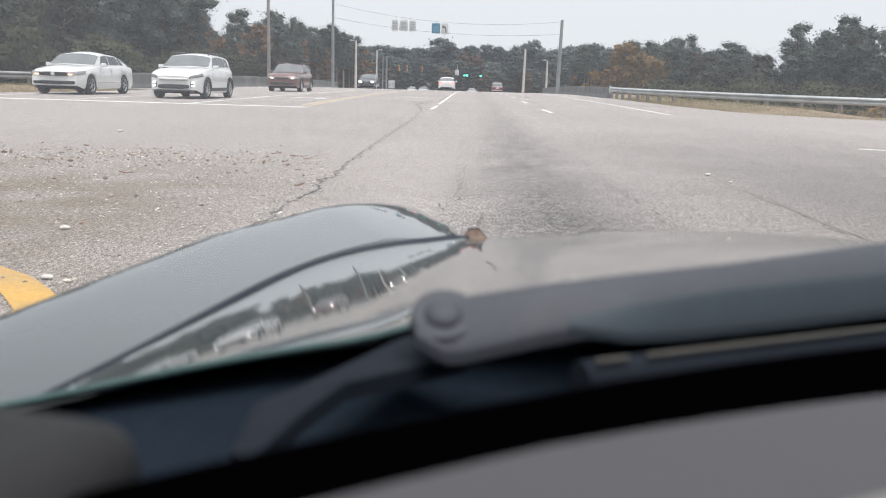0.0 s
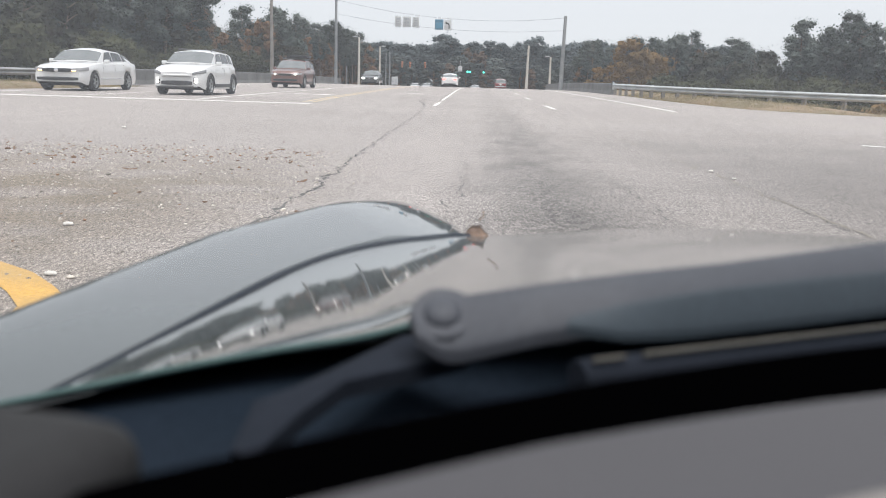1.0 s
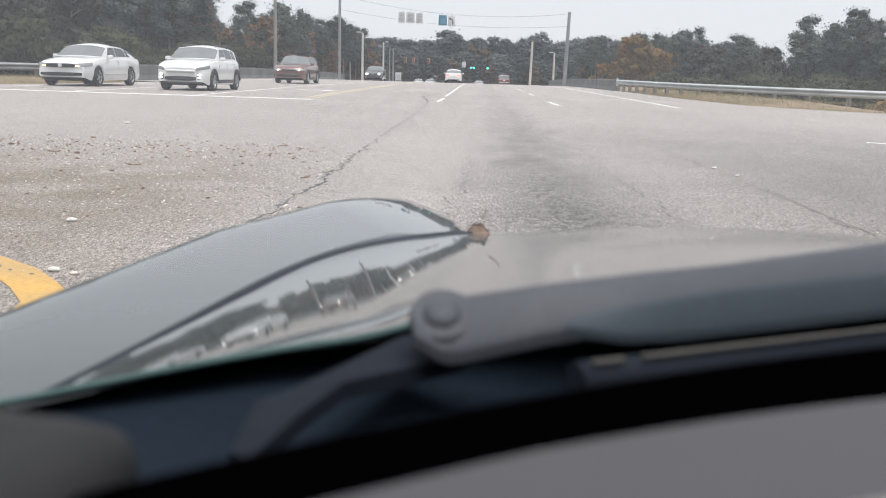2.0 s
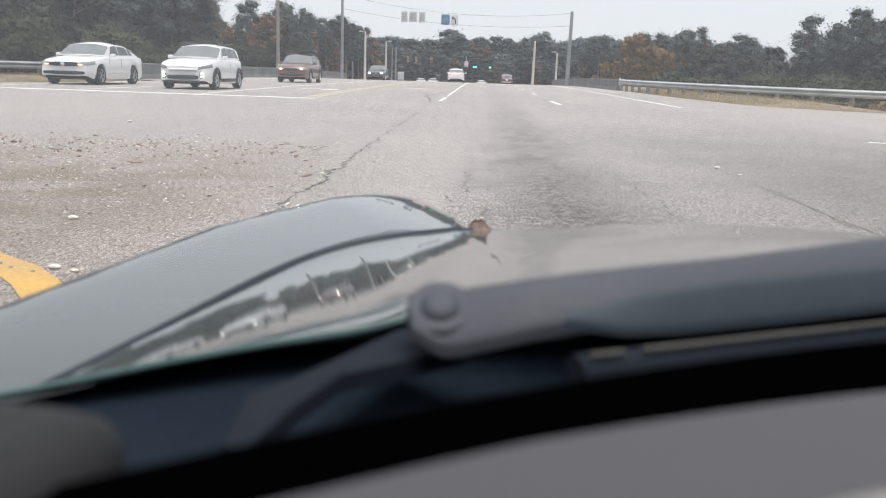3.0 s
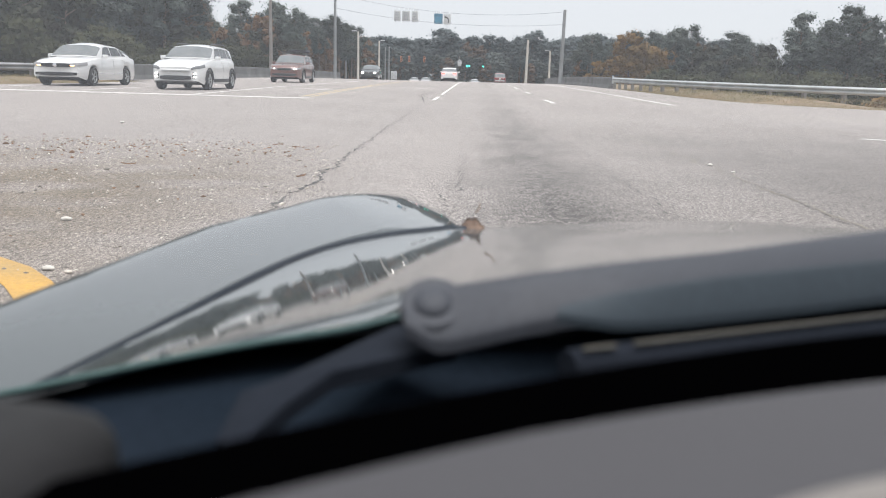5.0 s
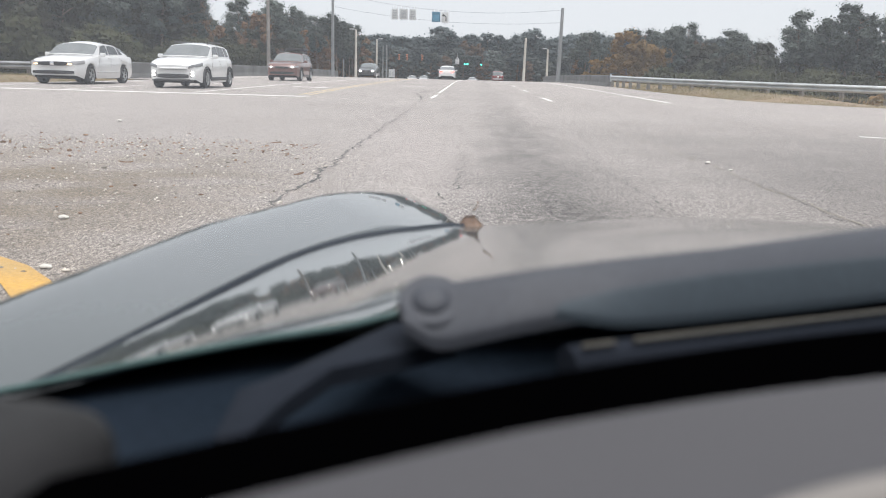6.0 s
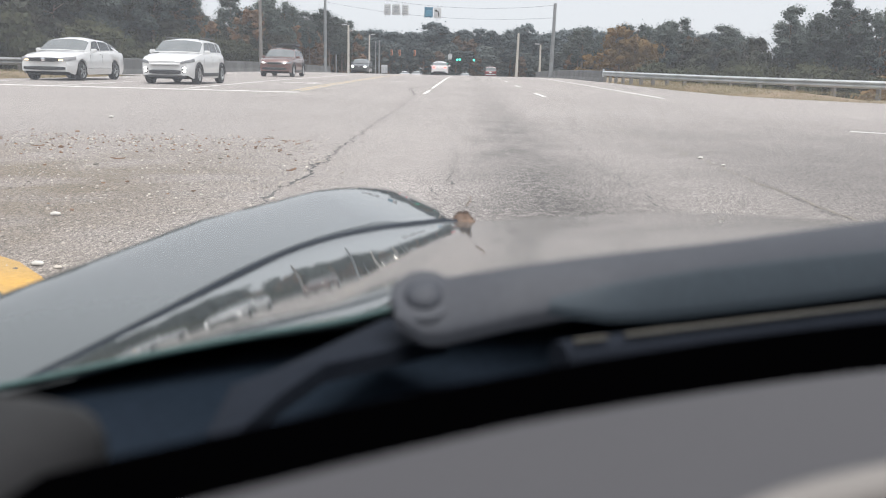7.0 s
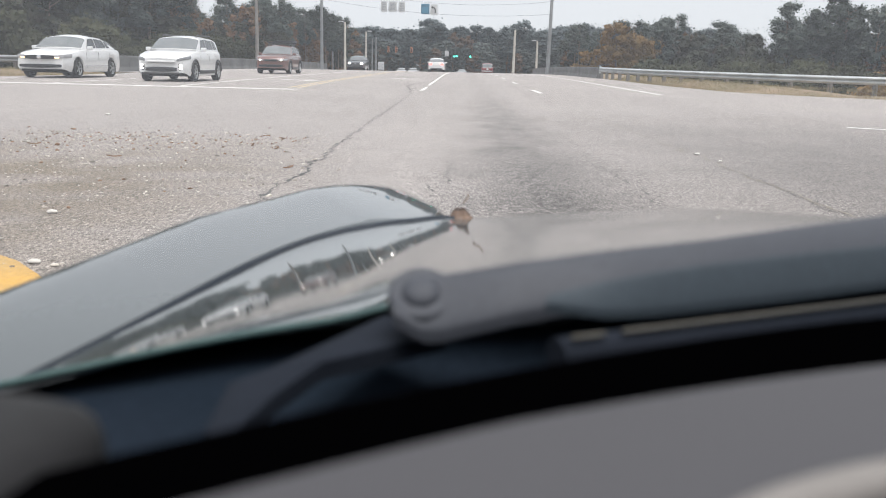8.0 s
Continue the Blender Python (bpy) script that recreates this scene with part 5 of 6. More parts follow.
ruled([(0, -0.0404, 0.5511, 0.6756), (0.06, -0.0242, 0.5511, 0.6855), (0.12, -0.0132, 0.5511, 0.6870), (0.24, 0.0385, 0.5511, 0.6969), (0.38, 0.0980, 0.5701, 0.7020), (0.52, 0.1634, 0.6010, 0.7040), (0.66, 0.2387, 0.6433, 0.7070), (0.8, 0.3333, 0.7079, 0.7075), (1, 0.4883, 0.8409, 0.7027)],
      [(0, -0.0397, 0.5207, 0.6689), (0.06, -0.0222, 0.5207, 0.6571), (0.12, -0.0117, 0.5207, 0.6574), (0.24, 0.0285, 0.5207, 0.6684), (0.38, 0.0903, 0.5369, 0.6775), (0.52, 0.1520, 0.5654, 0.6813), (0.66, 0.2271, 0.6081, 0.6832), (0.8, 0.3171, 0.6656, 0.6827), (1, 0.4608, 0.7839, 0.6738)],
      0.0062, 0.004, "arm_bar", M["wiper"])
ruled([(0, -0.052, 0.594, 0.648), (0.55, -0.105, 0.481, 0.648), (0.8, -0.124, 0.464, 0.645), (1, -0.122, 0.408, 0.640)],
      [(0, -0.008, 0.556, 0.648), (0.55, -0.078, 0.492, 0.648), (0.8, -0.095, 0.450, 0.645), (1, -0.110, 0.396, 0.640)],
      0.003, 0.010, "arm_tail", M["wiper_dark"], "tapered tail of the arm, painted dark for its shaded hollow")
# wiper blade with a pale strip
bl = ruled([(0, 0.0500, 0.4950, 0.6905), (0.16, 0.0817, 0.5102, 0.6960), (0.3, 0.1161, 0.5299, 0.6981), (0.45, 0.1507, 0.5501, 0.6991), (0.7, 0.2203, 0.5917, 0.6987), (1, 0.3486, 0.6712, 0.6958)],
           [(0, 0.0480, 0.4870, 0.6870), (0.16, 0.0829, 0.4988, 0.6803), (0.3, 0.1176, 0.5188, 0.6771), (0.45, 0.1549, 0.5407, 0.6758), (0.7, 0.2182, 0.5784, 0.6735), (1, 0.3449, 0.6569, 0.6693)],
           0.0030, 0.003, "wiper_blade", M["wiper_spoiler"], "blue-grey aerofoil wiper blade", own)
bm = bmesh.new()
for x0, x1 in ((0.059, 0.077), (0.088, 0.50)):
    tube(bm, [(lerp(x0, x1, k / 8), 0.453 + 0.48 * (lerp(x0, x1, k / 8) - 0.059), 0.680) for k in range(9)], 0.0014, 8)
part("blade_strip", bm, M["wiper_tan"], bl, "tan metal strip")
bm = bmesh.new()
tube(bm, [(lerp(0.052, 0.50, k / 8), 0.460 + 0.48 * (lerp(0.052, 0.50, k / 8) - 0.059), 0.668) for k in range(9)], 0.0105, 10)
part("blade_rubber", bm, M["wiper_dark"], bl)

# dashboard: near-black band, grey pad, and a beige pad near the lens
def pad_edge(u):
    """The pad draws back a little from the near-black band beside the vent."""
    return dash_edge(u) - min(0.026, 0.09 * max(0.0, 0.02 - u))


bm = bmesh.new()
slab(bm, lambda i, j: Vector((lerp(-0.42, 1.30, i), lerp(-0.10, pad_edge(min(0.5, lerp(-0.42, 1.30, i))), j), 0.700)), 90, 12, 0.03)
part("dashboard", bm, M["dash"], own, "grey vinyl dashboard pad")
# added near-black slab draws the dark band between pad and screen
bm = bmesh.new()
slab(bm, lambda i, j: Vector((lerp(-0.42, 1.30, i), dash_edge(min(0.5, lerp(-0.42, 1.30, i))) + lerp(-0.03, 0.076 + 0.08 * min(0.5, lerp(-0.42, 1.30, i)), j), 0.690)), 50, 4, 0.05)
part("dashboard_edge", bm, M["band_black"], own, "near-black band between the dashboard pad and the screen")
bm = bmesh.new()
box(bm, (-0.192, 0.240, 0.672), (0.12, 0.16, 0.06), 0.026, Matrix.Rotation(radians(-10), 4, "Z"), 4)
part("vent_cover", bm, M["vent"], own, "rounded dark grey vent cover")
bm = bmesh.new()
tube(bm, [bez((0.05, 0.195, 0.700), (0.085, 0.232, 0.704), (0.12, 0.248, 0.704), (0.22, 0.275, 0.702), k / 14) for k in range(15)], 0.007, 12)
part("dash_piping", bm, M["beige"], own, "pale beige rolled edge on the dashboard")

# the rest of the coupe, closed round the view: sides, screen frame, roof, tail


def shell_pt(i, j):
    y = lerp(0.42, -2.75, i)
    side = lerp(-1, 1, j)
    w = 0.93 - 0.10 * smooth01((i - 0.75) / 0.25)
    a = abs(side)
    zroof = 1.17 - 0.46 * smooth01((0.16 - i) / 0.20) - 0.50 * smooth01((i - 0.50) / 0.42)
    if a > 0.62:
        q = (a - 0.62) / 0.38
        return Vector((CX + math.copysign(lerp(0.90, 1.0, math.sin(q * math.pi)) * w, side), y, lerp(0.66, 0.20, q)))
    q = a / 0.62
    return Vector((CX + math.copysign(w * 0.90 * (1 - (1 - q) ** 1.6), side), y, lerp(zroof, 0.66, q ** 3.2)))


bm = bmesh.new()
surface(bm, shell_pt, 36, 44)
kill = []
for f in bm.faces:
    c = f.calc_center_median()
    if c.y > -0.42 and c.z > 0.665 and abs(c.x - CX) < 0.80:
        kill.append(f)
    elif -1.55 < c.y < -0.45 and 0.74 < c.z < 1.02 and abs(c.x - CX) > 0.5:
        kill.append(f)
bmesh.ops.delete(bm, geom=kill, context="FACES")
shell = part("shell", bm, M["own_paint"], own, "grey-green coupe body and roof")
so = shell.modifiers.new("thickness", "SOLIDIFY")
so.thickness = 0.03
so.offset = -1
# far fender and nose, mirrored about the car's middle
bm = bmesh.new()
surface(bm, lambda s, t: Vector((2 * CX - fender_pt(s, t).x, fender_pt(s, t).y, fender_pt(s, t).z)), 40, 30)
part("fender", bm, M["own_paint"], own, "glossy grey-green front fender")
bm = bmesh.new()
box(bm, (CX, 1.60, 0.33), (0.92, 0.56, 0.24), 0.10)
part("bumper", bm, M["own_paint"], own)
wheel_set(own, [(CX + s * 0.78, y) for y in (1.0, -1.55) for s in (1, -1)], 0.265, 0.19, 5)
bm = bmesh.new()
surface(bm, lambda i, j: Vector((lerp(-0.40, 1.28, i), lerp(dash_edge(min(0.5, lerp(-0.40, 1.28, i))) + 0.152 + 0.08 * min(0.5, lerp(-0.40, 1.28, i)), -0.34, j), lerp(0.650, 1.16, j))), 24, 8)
pane_ = part("windscreen", bm, M["screen"], own, "clear windscreen with a painted haze veil fading towards its foot")
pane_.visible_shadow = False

# a dry leaf caught in the shut line at the nose
leaf = thing("dry_leaf", Matrix.Translation((0.0, 1.434, 0.572)) @ Matrix.Rotation(radians(-12), 4, "Z") @ Matrix.Scale(1.15, 4), "curled brown dry leaf caught on the hood edge", "leaf")
bm = bmesh.new()
# folded along its midrib and standing on edge, the far half leaning out
for lean, high in ((0.010, 0.0165), (-0.012, 0.013)):
    slab(bm, lambda i, j: Vector((lerp(-0.019, 0.018, i), lean * (1 - j) + 0.003 * math.sin(i * 5), high * j * (1 - abs(1.9 * i - 0.9) ** 2.2) + 0.0012 * math.sin(i * 17 + j * 4))), 14, 8, 0.0012)
part("blade", bm, M["leaf_dry"], leaf)
bm = bmesh.new()
tube(bm, [(0.0, 0.010, 0.022), (0.004, 0.02, 0.028), (0.002, 0.026, 0.034)], [0.0012, 0.001, 0.0007], 6)
part("stalk", bm, M["leaf_dry"], leaf)

# ---- median behind and beside the car ----
def median_outline(inset):
    """Right side, round nose, left side."""
    pts = []
    x0, x1 = -1.66 - inset, -8.6 + inset
    ny = 3.55 - inset
    cy = ny - (x0 - x1) / 2
    pts += [(x0, -40 + 0.9 * i) for i in range(int((cy - 1.6 + 40) / 0.9) + 1)]
    for k in range(1, 24):
        a = k * math.pi / 24
        pts.append(((x0 + x1) / 2 + (x0 - x1) / 2 * math.cos(a), cy - 0.6 + ((x0 - x1) / 2 + 0.6) * math.sin(a) ** 0.8))
    pts += [(x1, cy - 1.6 - 0.9 * i) for i in range(int((cy - 1.6 + 40) / 0.9) + 1)]
    return pts


med = thing("median", Matrix.Identity(4), "raised traffic median with concrete kerb, brown turf and clover", "median")
tagged(med, kind="structure")
outer, mid_, inner = median_outline(0.0), median_outline(0.10), median_outline(0.22)
n = len(outer)
SEG = 3
for i in range(0, n - 1, SEG):
    bm = bmesh.new()
    cols = []
    for k in range(i, min(n, i + SEG + 1)):
        o, m_, q = outer[k], mid_[k], inner[k]
        cols.append([bm.verts.new(p) for p in ((*o, -0.02), (*o, 0.03), (*m_, 0.135), (lerp(m_[0], q[0], 0.4), lerp(m_[1], q[1], 0.4), 0.152), (*q, 0.150), (*q, -0.02))])
    for a, b in zip(cols, cols[1:]):
        for k in range(6):
            bm.faces.new((a[k], a[(k + 1) % 6], b[(k + 1) % 6], b[k]))
    if len(cols) > 1:
        bm.faces.new(cols[0])
        bm.faces.new(cols[-1][::-1])
        for v in cols[0]:
            v.co = lerp(v.co, cols[1][cols[0].index(v)].co, 0.012)
        part("kerb_stone", bm, M["kerb"], med)
    else:
        bm.free()
bm = bmesh.new()
lefts, rights = inner[:n // 2], inner[::-1][:n // 2]
rr = []
for a, b in zip(lefts, rights):
    rr.append([bm.verts.new((lerp(a[0], b[0], k / 12), lerp(a[1], b[1], k / 12), 0.13 + 0.07 * math.sin(k / 12 * math.pi) + 0.015 * noise.noise((a[0] + k * 0.6, a[1], 0)))) for k in range(13)])
for a, b in zip(rr, rr[1:]):
    for k in range(12):
        bm.faces.new((a[k], a[k + 1], b[k + 1], b[k]))
part("turf", bm, M["turf"], med, "brown and green turf")
bm = bmesh.new()
gp = [(-1.66, -40 + 2.0 * i) for i in range(20)] + [(-1.66, -0.5), (-1.75, 1.0), (-2.1, 2.3), (-2.9, 3.3), (-4.4, 3.75), (-6, 3.6)]
gq = [(-1.22, -40 + 2.0 * i) for i in range(20)] + [(-1.2, -0.5), (-1.42, 1.7), (-1.85, 2.85), (-2.85, 4.0), (-4.2, 4.5), (-6, 4.5)]
rr = [(bm.verts.new((*a, 0.012)), bm.verts.new((*b, 0.006))) for a, b in zip(gp, gq)]
for a, b in zip(rr, rr[1:]):
    bm.faces.new((a[0], a[1], b[1], b[0]))
part("gutter", bm, M["gutter"], med, "sandy concrete gutter apron")

rnd = random.Random(5)


def blades(name, spots, hgt, material, label, spread=0.06, per=5):
    bm = bmesh.new()
    for x, y, z in spots:
        for _ in range(per):
            a = rnd.uniform(0, math.tau)
            px, py = x + rnd.gauss(0, spread), y + rnd.gauss(0, spread)
            h = hgt * rnd.uniform(0.5, 1.3)
            dx, dy = math.cos(a) * 0.006 * h / 0.1, math.sin(a) * 0.006 * h / 0.1
            lx, ly = rnd.gauss(0, 0.4) * h, rnd.gauss(0, 0.4) * h
            bm.faces.new([bm.verts.new(p) for p in ((px - dx, py - dy, z), (px + dx, py + dy, z), (px + lx, py + ly, z + h))])
    return tagged(link(name, bm, material, smooth=False), label, "grass", kind="stuff")


spots = []
for _ in range(2600):
    y = rnd.uniform(-14, 2.6)
    x = rnd.uniform(-8.2, -1.95)
    if noise.noise((x * 0.7, y * 0.7, 3)) > -0.1 and (y < 0 or math.hypot((x + 5.1) / 3.2, y / 3.0) < 1):
        spots.append((x, y, 0.17))
blades("grass", spots, 0.07, M["grass"], "short patchy dry turf grass on the median")
spots = []
for _ in range(5200):
    y = rnd.uniform(26, 60)
    x = road_right(y) + abs(rnd.gauss(0.0, 1.3)) - 0.1
    spots.append((x, y, land(x, y)))
blades("grass", spots, 0.085, M["grass"], "dry tufted grass on the verge under the guardrail", 0.1, 5)
spots = []
for _ in range(1500):
    y = rnd.uniform(30, 44)
    x = road_left(y) - abs(rnd.gauss(0.3, 1.6))
    spots.append((x, y, land(x, y)))
blades("grass", spots, 0.10, M["grass"], "dry brown grass along the far verge", 0.1, 5)

# ---- grit and litter on the asphalt ----
def pebbles(name, spots, material, label, category, s0, s1):
    seed_ = bmesh.new()
    bmesh.ops.create_icosphere(seed_, subdivisions=1, radius=1.0)
    co = [v.co.copy() for v in seed_.verts]
    tri = [[v.index for v in f.verts] for f in seed_.faces]
    seed_.free()
    bm = bmesh.new()
    for x, y in spots:
        s = rnd.uniform(s0, s1) * (1 if rnd.random() < 0.93 else 1.9)
        m = Matrix.Translation((x, y, s * 0.25)) @ Matrix.Rotation(rnd.uniform(0, 6), 4, "Z") @ Matrix.Diagonal((s * rnd.uniform(0.8, 1.6), s * rnd.uniform(0.6, 1.2), s * rnd.uniform(0.4, 0.8), 1))
        vs = [bm.verts.new(m @ (c + Vector((rnd.gauss(0, 0.12), rnd.gauss(0, 0.12), rnd.gauss(0, 0.12))))) for c in co]
        for f in tri:
            bm.faces.new([vs[k] for k in f])
    return tagged(link(name, bm, material, smooth=False), label, category, kind="stuff")


sp = [(rnd.uniform(-10, -1.5), rnd.gauss(9.15, 0.55)) for _ in range(2600)] + [(rnd.uniform(-5.0, -0.9), rnd.uniform(3.2, 8.5)) for _ in range(1300)] + [(rnd.uniform(-14, -1.5), rnd.uniform(7, 16)) for _ in range(160)]
pebbles("gravel", sp, M["stone"], "loose pale gravel scattered over the asphalt", "gravel", 0.004, 0.0105)
sp = [(rnd.uniform(-9, -1.6), rnd.gauss(9.0, 0.6)) for _ in range(420)] + [(rnd.uniform(-5, -0.9), rnd.uniform(3.5, 9)) for _ in range(50)]
pebbles("bark_litter", sp, M["bark_chip"], "brown bark chips and leaf litter on the asphalt", "litter", 0.006, 0.015)


def stone(x, y, s, mt, label, name="stone"):
    bm = bmesh.new()
    r = bmesh.ops.create_icosphere(bm, subdivisions=2, radius=1.0)
    for v in r["verts"]:
        v.co *= 1 + 0.25 * noise.noise(v.co * 1.7 + Vector((x, y, 0)))
    bmesh.ops.transform(bm, matrix=Matrix.Diagonal((s * 1.3, s, s * 0.6, 1)), verts=r["verts"])
    ob = link(name, bm, mt, smooth=False)
    ob.matrix_world = Matrix.Translation((x, y, s * 0.45))
    tagged(ob, label, "stone")


stone(-2.15, 4.61, 0.022, M["white_stone"], "small white stone lying on the asphalt")
stone(-1.70, 3.46, 0.020, M["white_stone"], "small pale stone lying by the yellow line")
stone(-1.60, 3.42, 0.014, M["stone"], "small grey stone lying by the yellow line")
stone(2.25, 8.72, 0.022, M["white_stone"], "small white stone lying in the lane crack")
stone(2.30, 8.1, 0.016, M["white_stone"], "small white stone lying in the lane crack")
stone(-5.0, 12.6, 0.03, M["white_stone"], "small pale stone lying on the asphalt")
for x, y, a in ((-2.14, 9.67, 5), (-1.91, 9.44, 70), (-4.0, 8.3, 40), (-2.9, 7.4, 15), (-1.35, 6.9, 60)):
    bm = bmesh.new()
    slab(bm, lambda i, j: Vector((lerp(-0.06, 0.06, i), lerp(-0.014, 0.014, j) * (1 - (2 * i - 1) ** 4), 0.010 + 0.006 * math.sin(i * 4 + a))), 8, 3, 0.008)
    ob = link("bark_piece", bm, M["bark_chip"])
    ob.matrix_world = Matrix.Translation((x, y, 0.002)) @ Matrix.Rotation(radians(a), 4, "Z")
    tagged(ob, "strip of brown bark lying on the asphalt", "bark", "bark strips on the junction")

# litter on the median nose: a crushed cup with a dry weed behind it
cup = thing("crushed_cup", Matrix.Translation((-2.10, 3.15, 0.02)) @ Matrix.Rotation(radians(30), 4, "Z"), "crushed grey and white paper cup on the median nose", "litter")
bm = bmesh.new()
tube(bm, [(-0.10, 0, 0.05), (0.0, 0, 0.055), (0.06, 0, 0.05)], [0.055, 0.05, 0.035], 14)
part("cup", bm, M["car_dark"], cup)
bm = bmesh.new()
tube(bm, [(0.06, 0, 0.05), (0.09, 0.01, 0.06), (0.11, 0.03, 0.065)], [0.036, 0.03, 0.02], 12)
part("lid", bm, M["sign_white"], cup, "white crumpled lid")
weed = thing("dry_weed", Matrix.Translation((-2.5, 4.05, 0.0)), "dry brown weed growing out of the gutter", "weed")
for k in range(9):
    a = k * 2.4
    bm = bmesh.new()
    tube(bm, [(0, 0, 0), (0.04 * math.cos(a), 0.04 * math.sin(a), 0.12), (0.10 * math.cos(a), 0.10 * math.sin(a), 0.22 + 0.02 * (k % 4))], [0.003, 0.002, 0.001], 5)
    part("stem", bm, M["leaf_dry"], weed)

# ---- trees ----
BALLS = []
for level in (2, 3):
    ico = bmesh.new()
    bmesh.ops.create_icosphere(ico, subdivisions=level, radius=1.0)
    BALLS.append(([v.co.copy() for v in ico.verts], [[v.index for v in f.verts] for f in ico.faces]))
    ico.free()


def leaf_cards(bm, centre, rad, n, size, rnd, flat=0.8):
    """One clump of foliage: a lumpy dense heart with loose leaves standing out of it."""
    off = Vector((rnd.uniform(0, 50), rnd.uniform(0, 50), rnd.uniform(0, 50)))
    vs = []
    ball = BALLS[size < 0.17]
    for c in ball[0]:
        k = rad * (0.50 + 0.40 * noise.noise(c * 2.1 + off) + 0.22 * noise.noise(c * 6.0 + off))
        vs.append(bm.verts.new(centre + Vector((c.x * k, c.y * k, c.z * k * flat))))
    for f in ball[1]:
        bm.faces.new([vs[k] for k in f])
    for _ in range(n):
        d = Vector((rnd.gauss(0, 1), rnd.gauss(0, 1), rnd.gauss(0, 1))).normalized()
        k = rad * (0.50 + 0.40 * noise.noise(d * 2.1 + off)) * rnd.uniform(0.9, 2.1)
        p = centre + Vector((d.x * k, d.y * k, d.z * k * flat))
        nrm = (d + Vector((rnd.gauss(0, 0.6), rnd.gauss(0, 0.6), rnd.gauss(0, 0.6) + 0.25))).normalized()
        a = nrm.orthogonal().normalized()
        a.rotate(Matrix.Rotation(rnd.uniform(0, 6.28), 3, nrm))
        b = nrm.cross(a)
        s = size * rnd.uniform(0.6, 1.3)
        bm.faces.new([bm.verts.new(p + a * s * x + b * s * y) for x, y in ((-0.5, -0.15), (0.15, -0.5), (0.5, 0.2), (-0.2, 0.5))])


def tree(kind, seed, leaves, size=0.24, tone=None):
    """One tree of unit build at the origin, to be copied."""
    rnd = random.Random(seed)
    labels = dict(pine="tall dark green pine with a ragged crown", oak="dense dull green broadleaf tree", rust="autumn tree with thinning rust-brown leaves", ochre="autumn tree with ochre and orange leaves", bare="bare grey tree with fine twigs")
    root = thing("bare_tree" if kind == "bare" else "pine_tree" if kind == "pine" else "broadleaf_tree", Matrix.Identity(4), labels[kind], "tree", "trees of the roadside woods")
    h = dict(pine=14.0, oak=10.0, rust=10.5, ochre=10.5, bare=10.0)[kind] * rnd.uniform(0.92, 1.08)
    bm = bmesh.new()
    bend = (rnd.gauss(0, 0.3), rnd.gauss(0, 0.3))
    r0 = 0.20 if kind == "pine" else 0.17
    axis = [Vector((bend[0] * (k / 6) ** 2, bend[1] * (k / 6) ** 2, h * 0.95 * k / 6)) for k in range(7)]
    tube(bm, [a - Vector((0, 0, 0.4 if i == 0 else 0)) for i, a in enumerate(axis)], [r0 * (1 - 0.85 * k / 6) for k in range(7)], 8)
    cb = bmesh.new()
    lo = 0.50 if kind == "pine" else 0.16
    n = dict(pine=25, oak=30, rust=28, ochre=28, bare=30)[kind]
    for i in range(n):
        t = lo + (1 - lo) * ((i + rnd.random()) / n)
        base = axis[min(5, int(t * 6))].lerp(axis[min(6, int(t * 6) + 1)], t * 6 - int(t * 6)) if t < 1 else axis[6]
        a = i * 2.4 + rnd.gauss(0, 0.5)
        q = (t - lo) / (1 - lo)
        # a pine is widest in the upper half and ends in a rounded top
        reach = (2.5 * math.sin(math.pi * (0.12 + 0.76 * q ** 0.8)) if kind == "pine" else 3.1 * math.sin(math.pi * (0.20 + 0.72 * q))) * rnd.uniform(0.45, 1.15)
        tip = base + Vector((math.cos(a) * reach, math.sin(a) * reach, rnd.uniform(0.1, 0.7) * (1 if kind != "bare" else 2)))
        tube(bm, [base, base.lerp(tip, 0.5) + Vector((0, 0, 0.12)), tip], [0.05, 0.035, 0.015], 5)
        if kind == "bare":
            for _ in range(16):
                p = base.lerp(tip, rnd.uniform(0.3, 1))
                e = p + Vector((rnd.gauss(0, 0.6), rnd.gauss(0, 0.6), abs(rnd.gauss(0.5, 0.5))))
                tube(cb, [p, p.lerp(e, 0.5) + Vector((rnd.gauss(0, 0.1), 0, 0)), e], [0.02, 0.012, 0.006], 4)
        else:
            rad = (1.15 if kind == "pine" else 1.3) * rnd.uniform(0.65, 1.3)
            leaf_cards(cb, tip, rad, leaves, size, rnd, 0.75 if kind == "pine" else 0.85)
            if reach > 1.3 and rnd.random() < 0.7:
                leaf_cards(cb, base.lerp(tip, 0.5), rad * 0.8, leaves // 2, size, rnd, 0.8)
    part("trunk", bm, M["bark"] if kind != "bare" else M["twig"], root)
    part("crown", cb, M["twig"] if kind == "bare" else M[tone or kind], root, smooth=False)
    return root


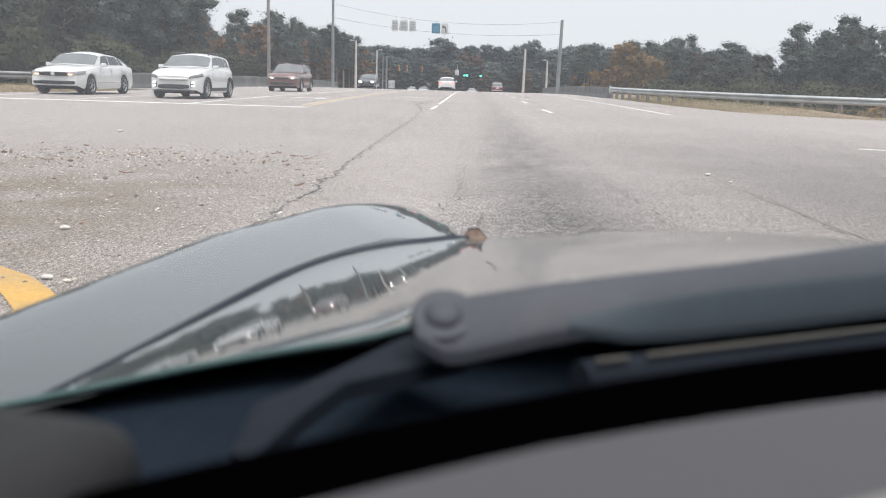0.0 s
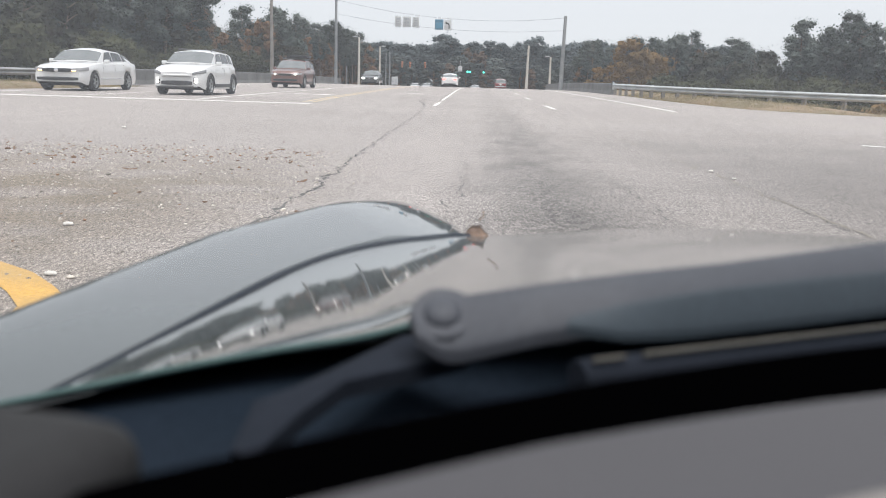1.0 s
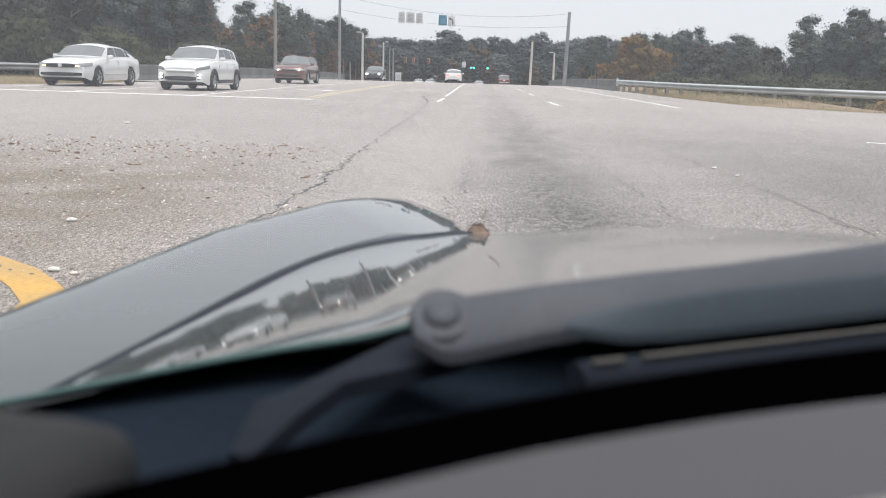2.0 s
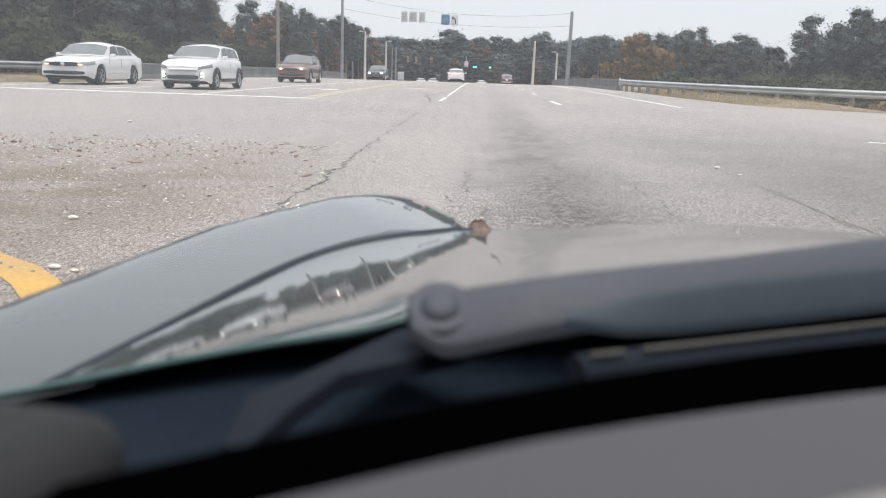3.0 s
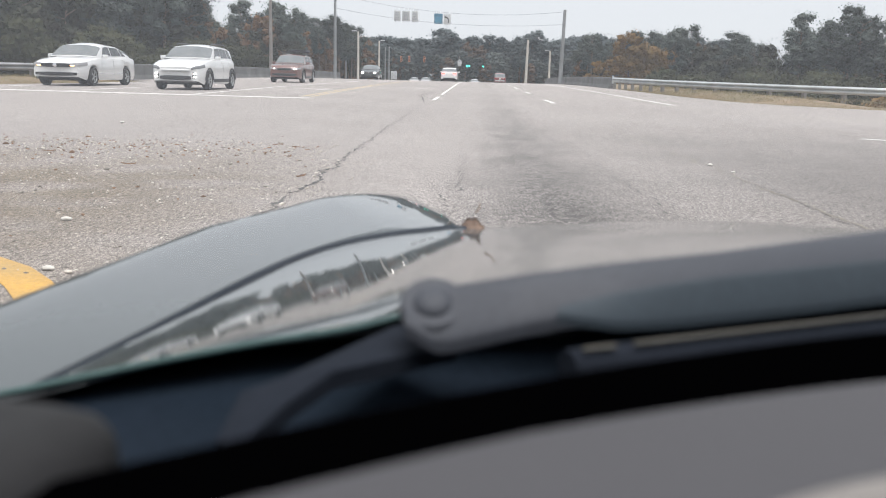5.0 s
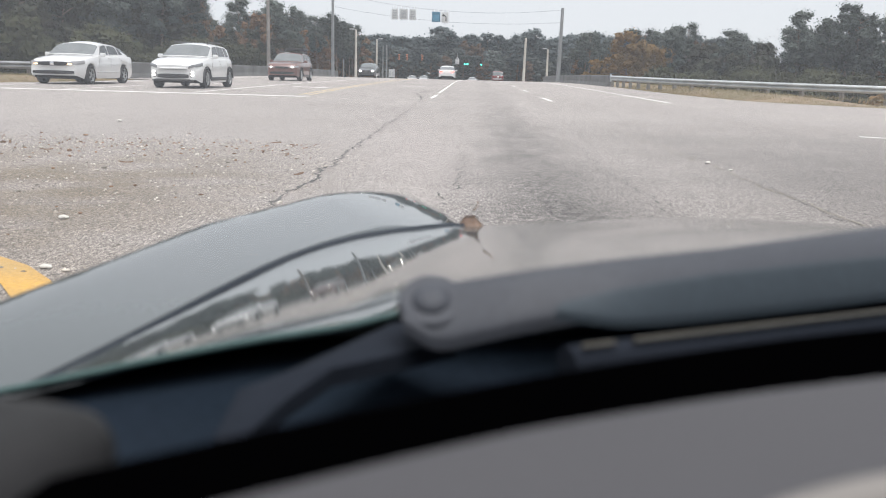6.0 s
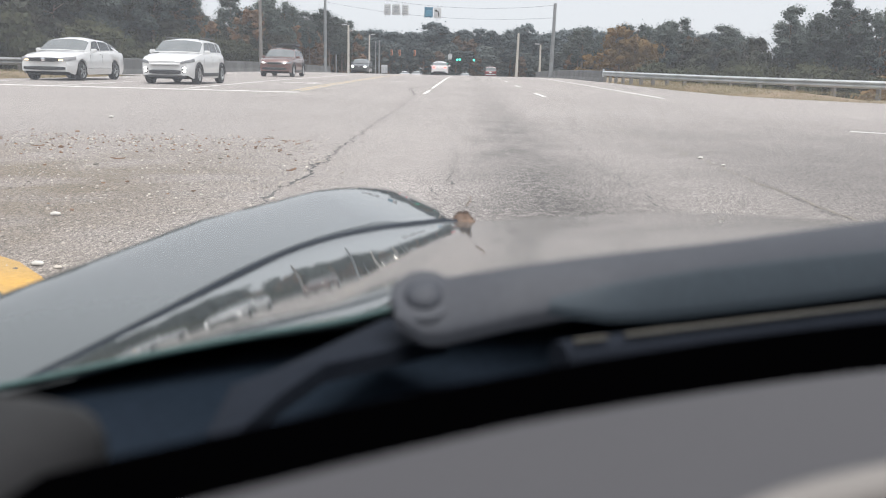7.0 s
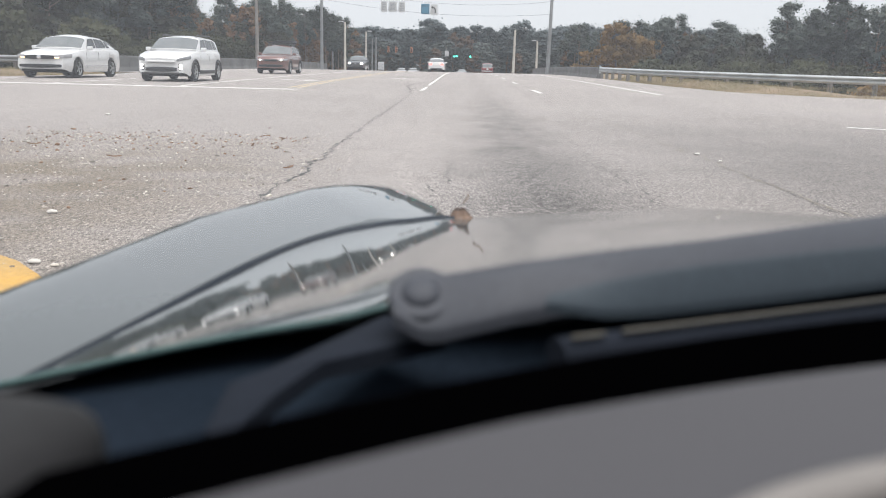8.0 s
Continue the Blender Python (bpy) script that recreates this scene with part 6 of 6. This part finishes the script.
def shrub(seed, key, leaves=130):
    rnd = random.Random(seed)
    root = thing("shrub", Matrix.Identity(4), "rounded olive-green shrub at the wood's edge" if key == "shrub" else "pale brown autumn shrub at the wood's edge", "shrub", "shrubs at the wood's edge")
    bm, cb = bmesh.new(), bmesh.new()
    for k in range(11):
        a = k * 2.4
        r = 1.6 * math.sqrt((k + 0.5) / 11)
        tip = Vector((math.cos(a) * r, math.sin(a) * r, 2.6 - 0.45 * r * r + rnd.uniform(-0.3, 0.3)))
        tube(bm, [(0, 0, -0.3), tip * 0.5 + Vector((0, 0, 0.1)), tip], [0.05, 0.03, 0.012], 5)
        leaf_cards(cb, tip, 0.95, leaves, 0.14, rnd)
        leaf_cards(cb, tip * 0.62, 0.9, leaves // 2, 0.14, rnd)
    part("stem", bm, M["bark"], root)
    part("crown", cb, M[key], root, smooth=False)
    return root


STOCK = {"near_pine": [tree("pine", s, 190, 0.15) for s in (31, 32, 36)], "near_oak": [tree("oak", s, 150, 0.15) for s in (33, 34)], "near_rust": [tree("rust", 35, 130, 0.15)],
         "pine": [tree("pine", s, 130, 0.19) for s in (1, 2, 3)], "oak": [tree("oak", s, 110, 0.19) for s in (4, 5)], "rust": [tree("rust", s, 60, 0.20) for s in (6, 7)],
         "ochre": [tree("ochre", 8, 80, 0.20)], "bare": [tree("bare", 9, 0)], "bush": [shrub(10, "shrub"), shrub(11, "shrub")], "dry_bush": [shrub(12, "ochre", 90)],
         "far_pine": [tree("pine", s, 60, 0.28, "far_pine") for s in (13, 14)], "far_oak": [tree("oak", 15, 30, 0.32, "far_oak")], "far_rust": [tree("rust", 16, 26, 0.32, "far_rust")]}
HEIGHT = dict(pine=14.0, oak=10.5, rust=11.0, ochre=11.0, bare=11.0, bush=3.2, dry_bush=3.2, far_pine=14.0, far_oak=10.5, far_rust=11.0, near_pine=14.0, near_oak=10.5, near_rust=11.0)
used = set()
rt = random.Random(21)


def plant(kind, x, y, top):
    """A tree of that kind whose crown ends at height top."""
    z = land(x, y)
    src = rt.choice(STOCK[kind])
    s = max(0.35, (top - z) / HEIGHT[kind])
    w = s * rt.uniform(0.85, 1.2) if s < 1.2 else s * rt.uniform(0.8, 1.0)
    w *= 1.35 if kind[:3] == "far" else 1.0
    m = Matrix.Translation((x, y, z)) @ Matrix.Rotation(rt.uniform(0, 6.28), 4, "Z")
    if src not in used:
        used.add(src)
        src.matrix_basis = m @ Matrix.Diagonal((w, w, s, 1))
        return
    keep = src.scale.copy()
    src.scale = (w, w, s)
    copy_thing(src, m)
    src.scale = keep


def wood(line, depth, n, top, mix, jitter=1.6):
    """Trees in a belt behind a line, with their tops round a height."""
    pts = along(line, 0.5)
    names, weights = zip(*mix)
    for i in range(n):
        x, y, h = pts[int((i + rt.random()) / n * (len(pts) - 1))]
        d = rt.random() ** 1.3 * depth
        k = rt.choices(names, weights)[0]
        t = top + rt.gauss(0, jitter) + (1.2 if "pine" in k else -1.5) + d * 0.05
        plant(k, x - math.sin(h) * d, y + math.cos(h) * d, t)


# unseen woods added along the side street, to be reflected in the hood
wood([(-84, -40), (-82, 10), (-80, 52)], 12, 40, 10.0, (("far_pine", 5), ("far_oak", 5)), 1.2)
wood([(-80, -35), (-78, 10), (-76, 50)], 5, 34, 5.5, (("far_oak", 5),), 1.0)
# the wood beyond the far lanes, then the far hillside, then the wood beyond the guardrail
wood([(-70, 52), (-48, 62), (-34.5, 85), (-29, 114)], 14, 90, 9.2, (("near_pine", 6), ("near_oak", 4), ("near_rust", 2), ("bare", 1)), 1.0)
wood([(-27, 118), (-23, 160), (-25, 215)], 12, 60, 7.3, (("pine", 6), ("oak", 2), ("rust", 3), ("bare", 1)), 1.2)
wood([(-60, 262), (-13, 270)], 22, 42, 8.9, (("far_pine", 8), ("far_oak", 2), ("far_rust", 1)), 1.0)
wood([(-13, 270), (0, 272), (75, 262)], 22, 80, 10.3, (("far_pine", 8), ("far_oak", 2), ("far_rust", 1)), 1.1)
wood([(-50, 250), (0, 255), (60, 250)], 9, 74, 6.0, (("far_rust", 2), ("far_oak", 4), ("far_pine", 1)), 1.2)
wood([(22, 215), (19.5, 160), (26, 132)][::-1], -10, 34, 6.5, (("ochre", 1), ("pine", 3), ("rust", 2), ("oak", 2)), 0.8)
wood([(27, 128), (45, 112), (85, 96)], 14, 84, 5.3, (("pine", 4), ("oak", 4), ("rust", 2), ("bare", 2)), 0.9)
wood([(38, 115), (52, 107), (85, 94)], 6, 19, 7.3, (("pine", 1),), 0.5)
for x, y in ((20.2, 124), (22.4, 126), (23.6, 123.5)):
    plant("ochre", x, y, 7.2 - 0.6 * (x - 20.2))
for i in range(34):
    t = i / 33
    x, y = lerp(-62, -25, t) + rt.gauss(0, 1.2), lerp(47, 96, t) + rt.gauss(0, 1.5)
    plant("bush", x, y, rt.uniform(1.8, 3.4))
for i in range(24):
    t = i / 23
    plant("bush", lerp(24, 72, t) + rt.gauss(0, 1.2), lerp(118, 84, t) + rt.gauss(0, 1.5), rt.uniform(0.6, 2.2))
for x, y, t in ((-27.5, 54.5, 3.7), (-24.0, 58.0, 3.2), (-30.5, 52.5, 3.1), (-22.5, 84.0, 2.9), (-24.5, 80.0, 3.3)):
    plant("bush", x, y, t)
for x, y, t in ((33.5, 72, 1.1), (35.5, 73, 0.8), (-31.5, 52, 1.3), (-33, 50, 1.0)):
    plant("dry_bush", x, y, t)
for i in range(36):
    t = i / 35
    plant("near_oak", lerp(-75, -24, t) + rt.gauss(0, 1.5) - 2, lerp(50, 122, t ** 0.9) + rt.gauss(0, 2) + 3, rt.uniform(3.6, 6.0))
for i in range(40):
    t = i / 39
    plant("oak", lerp(26, 88, t) + rt.gauss(0, 1.5), lerp(124, 92, t) + rt.gauss(0, 2) + 3, rt.uniform(3.0, 4.8))
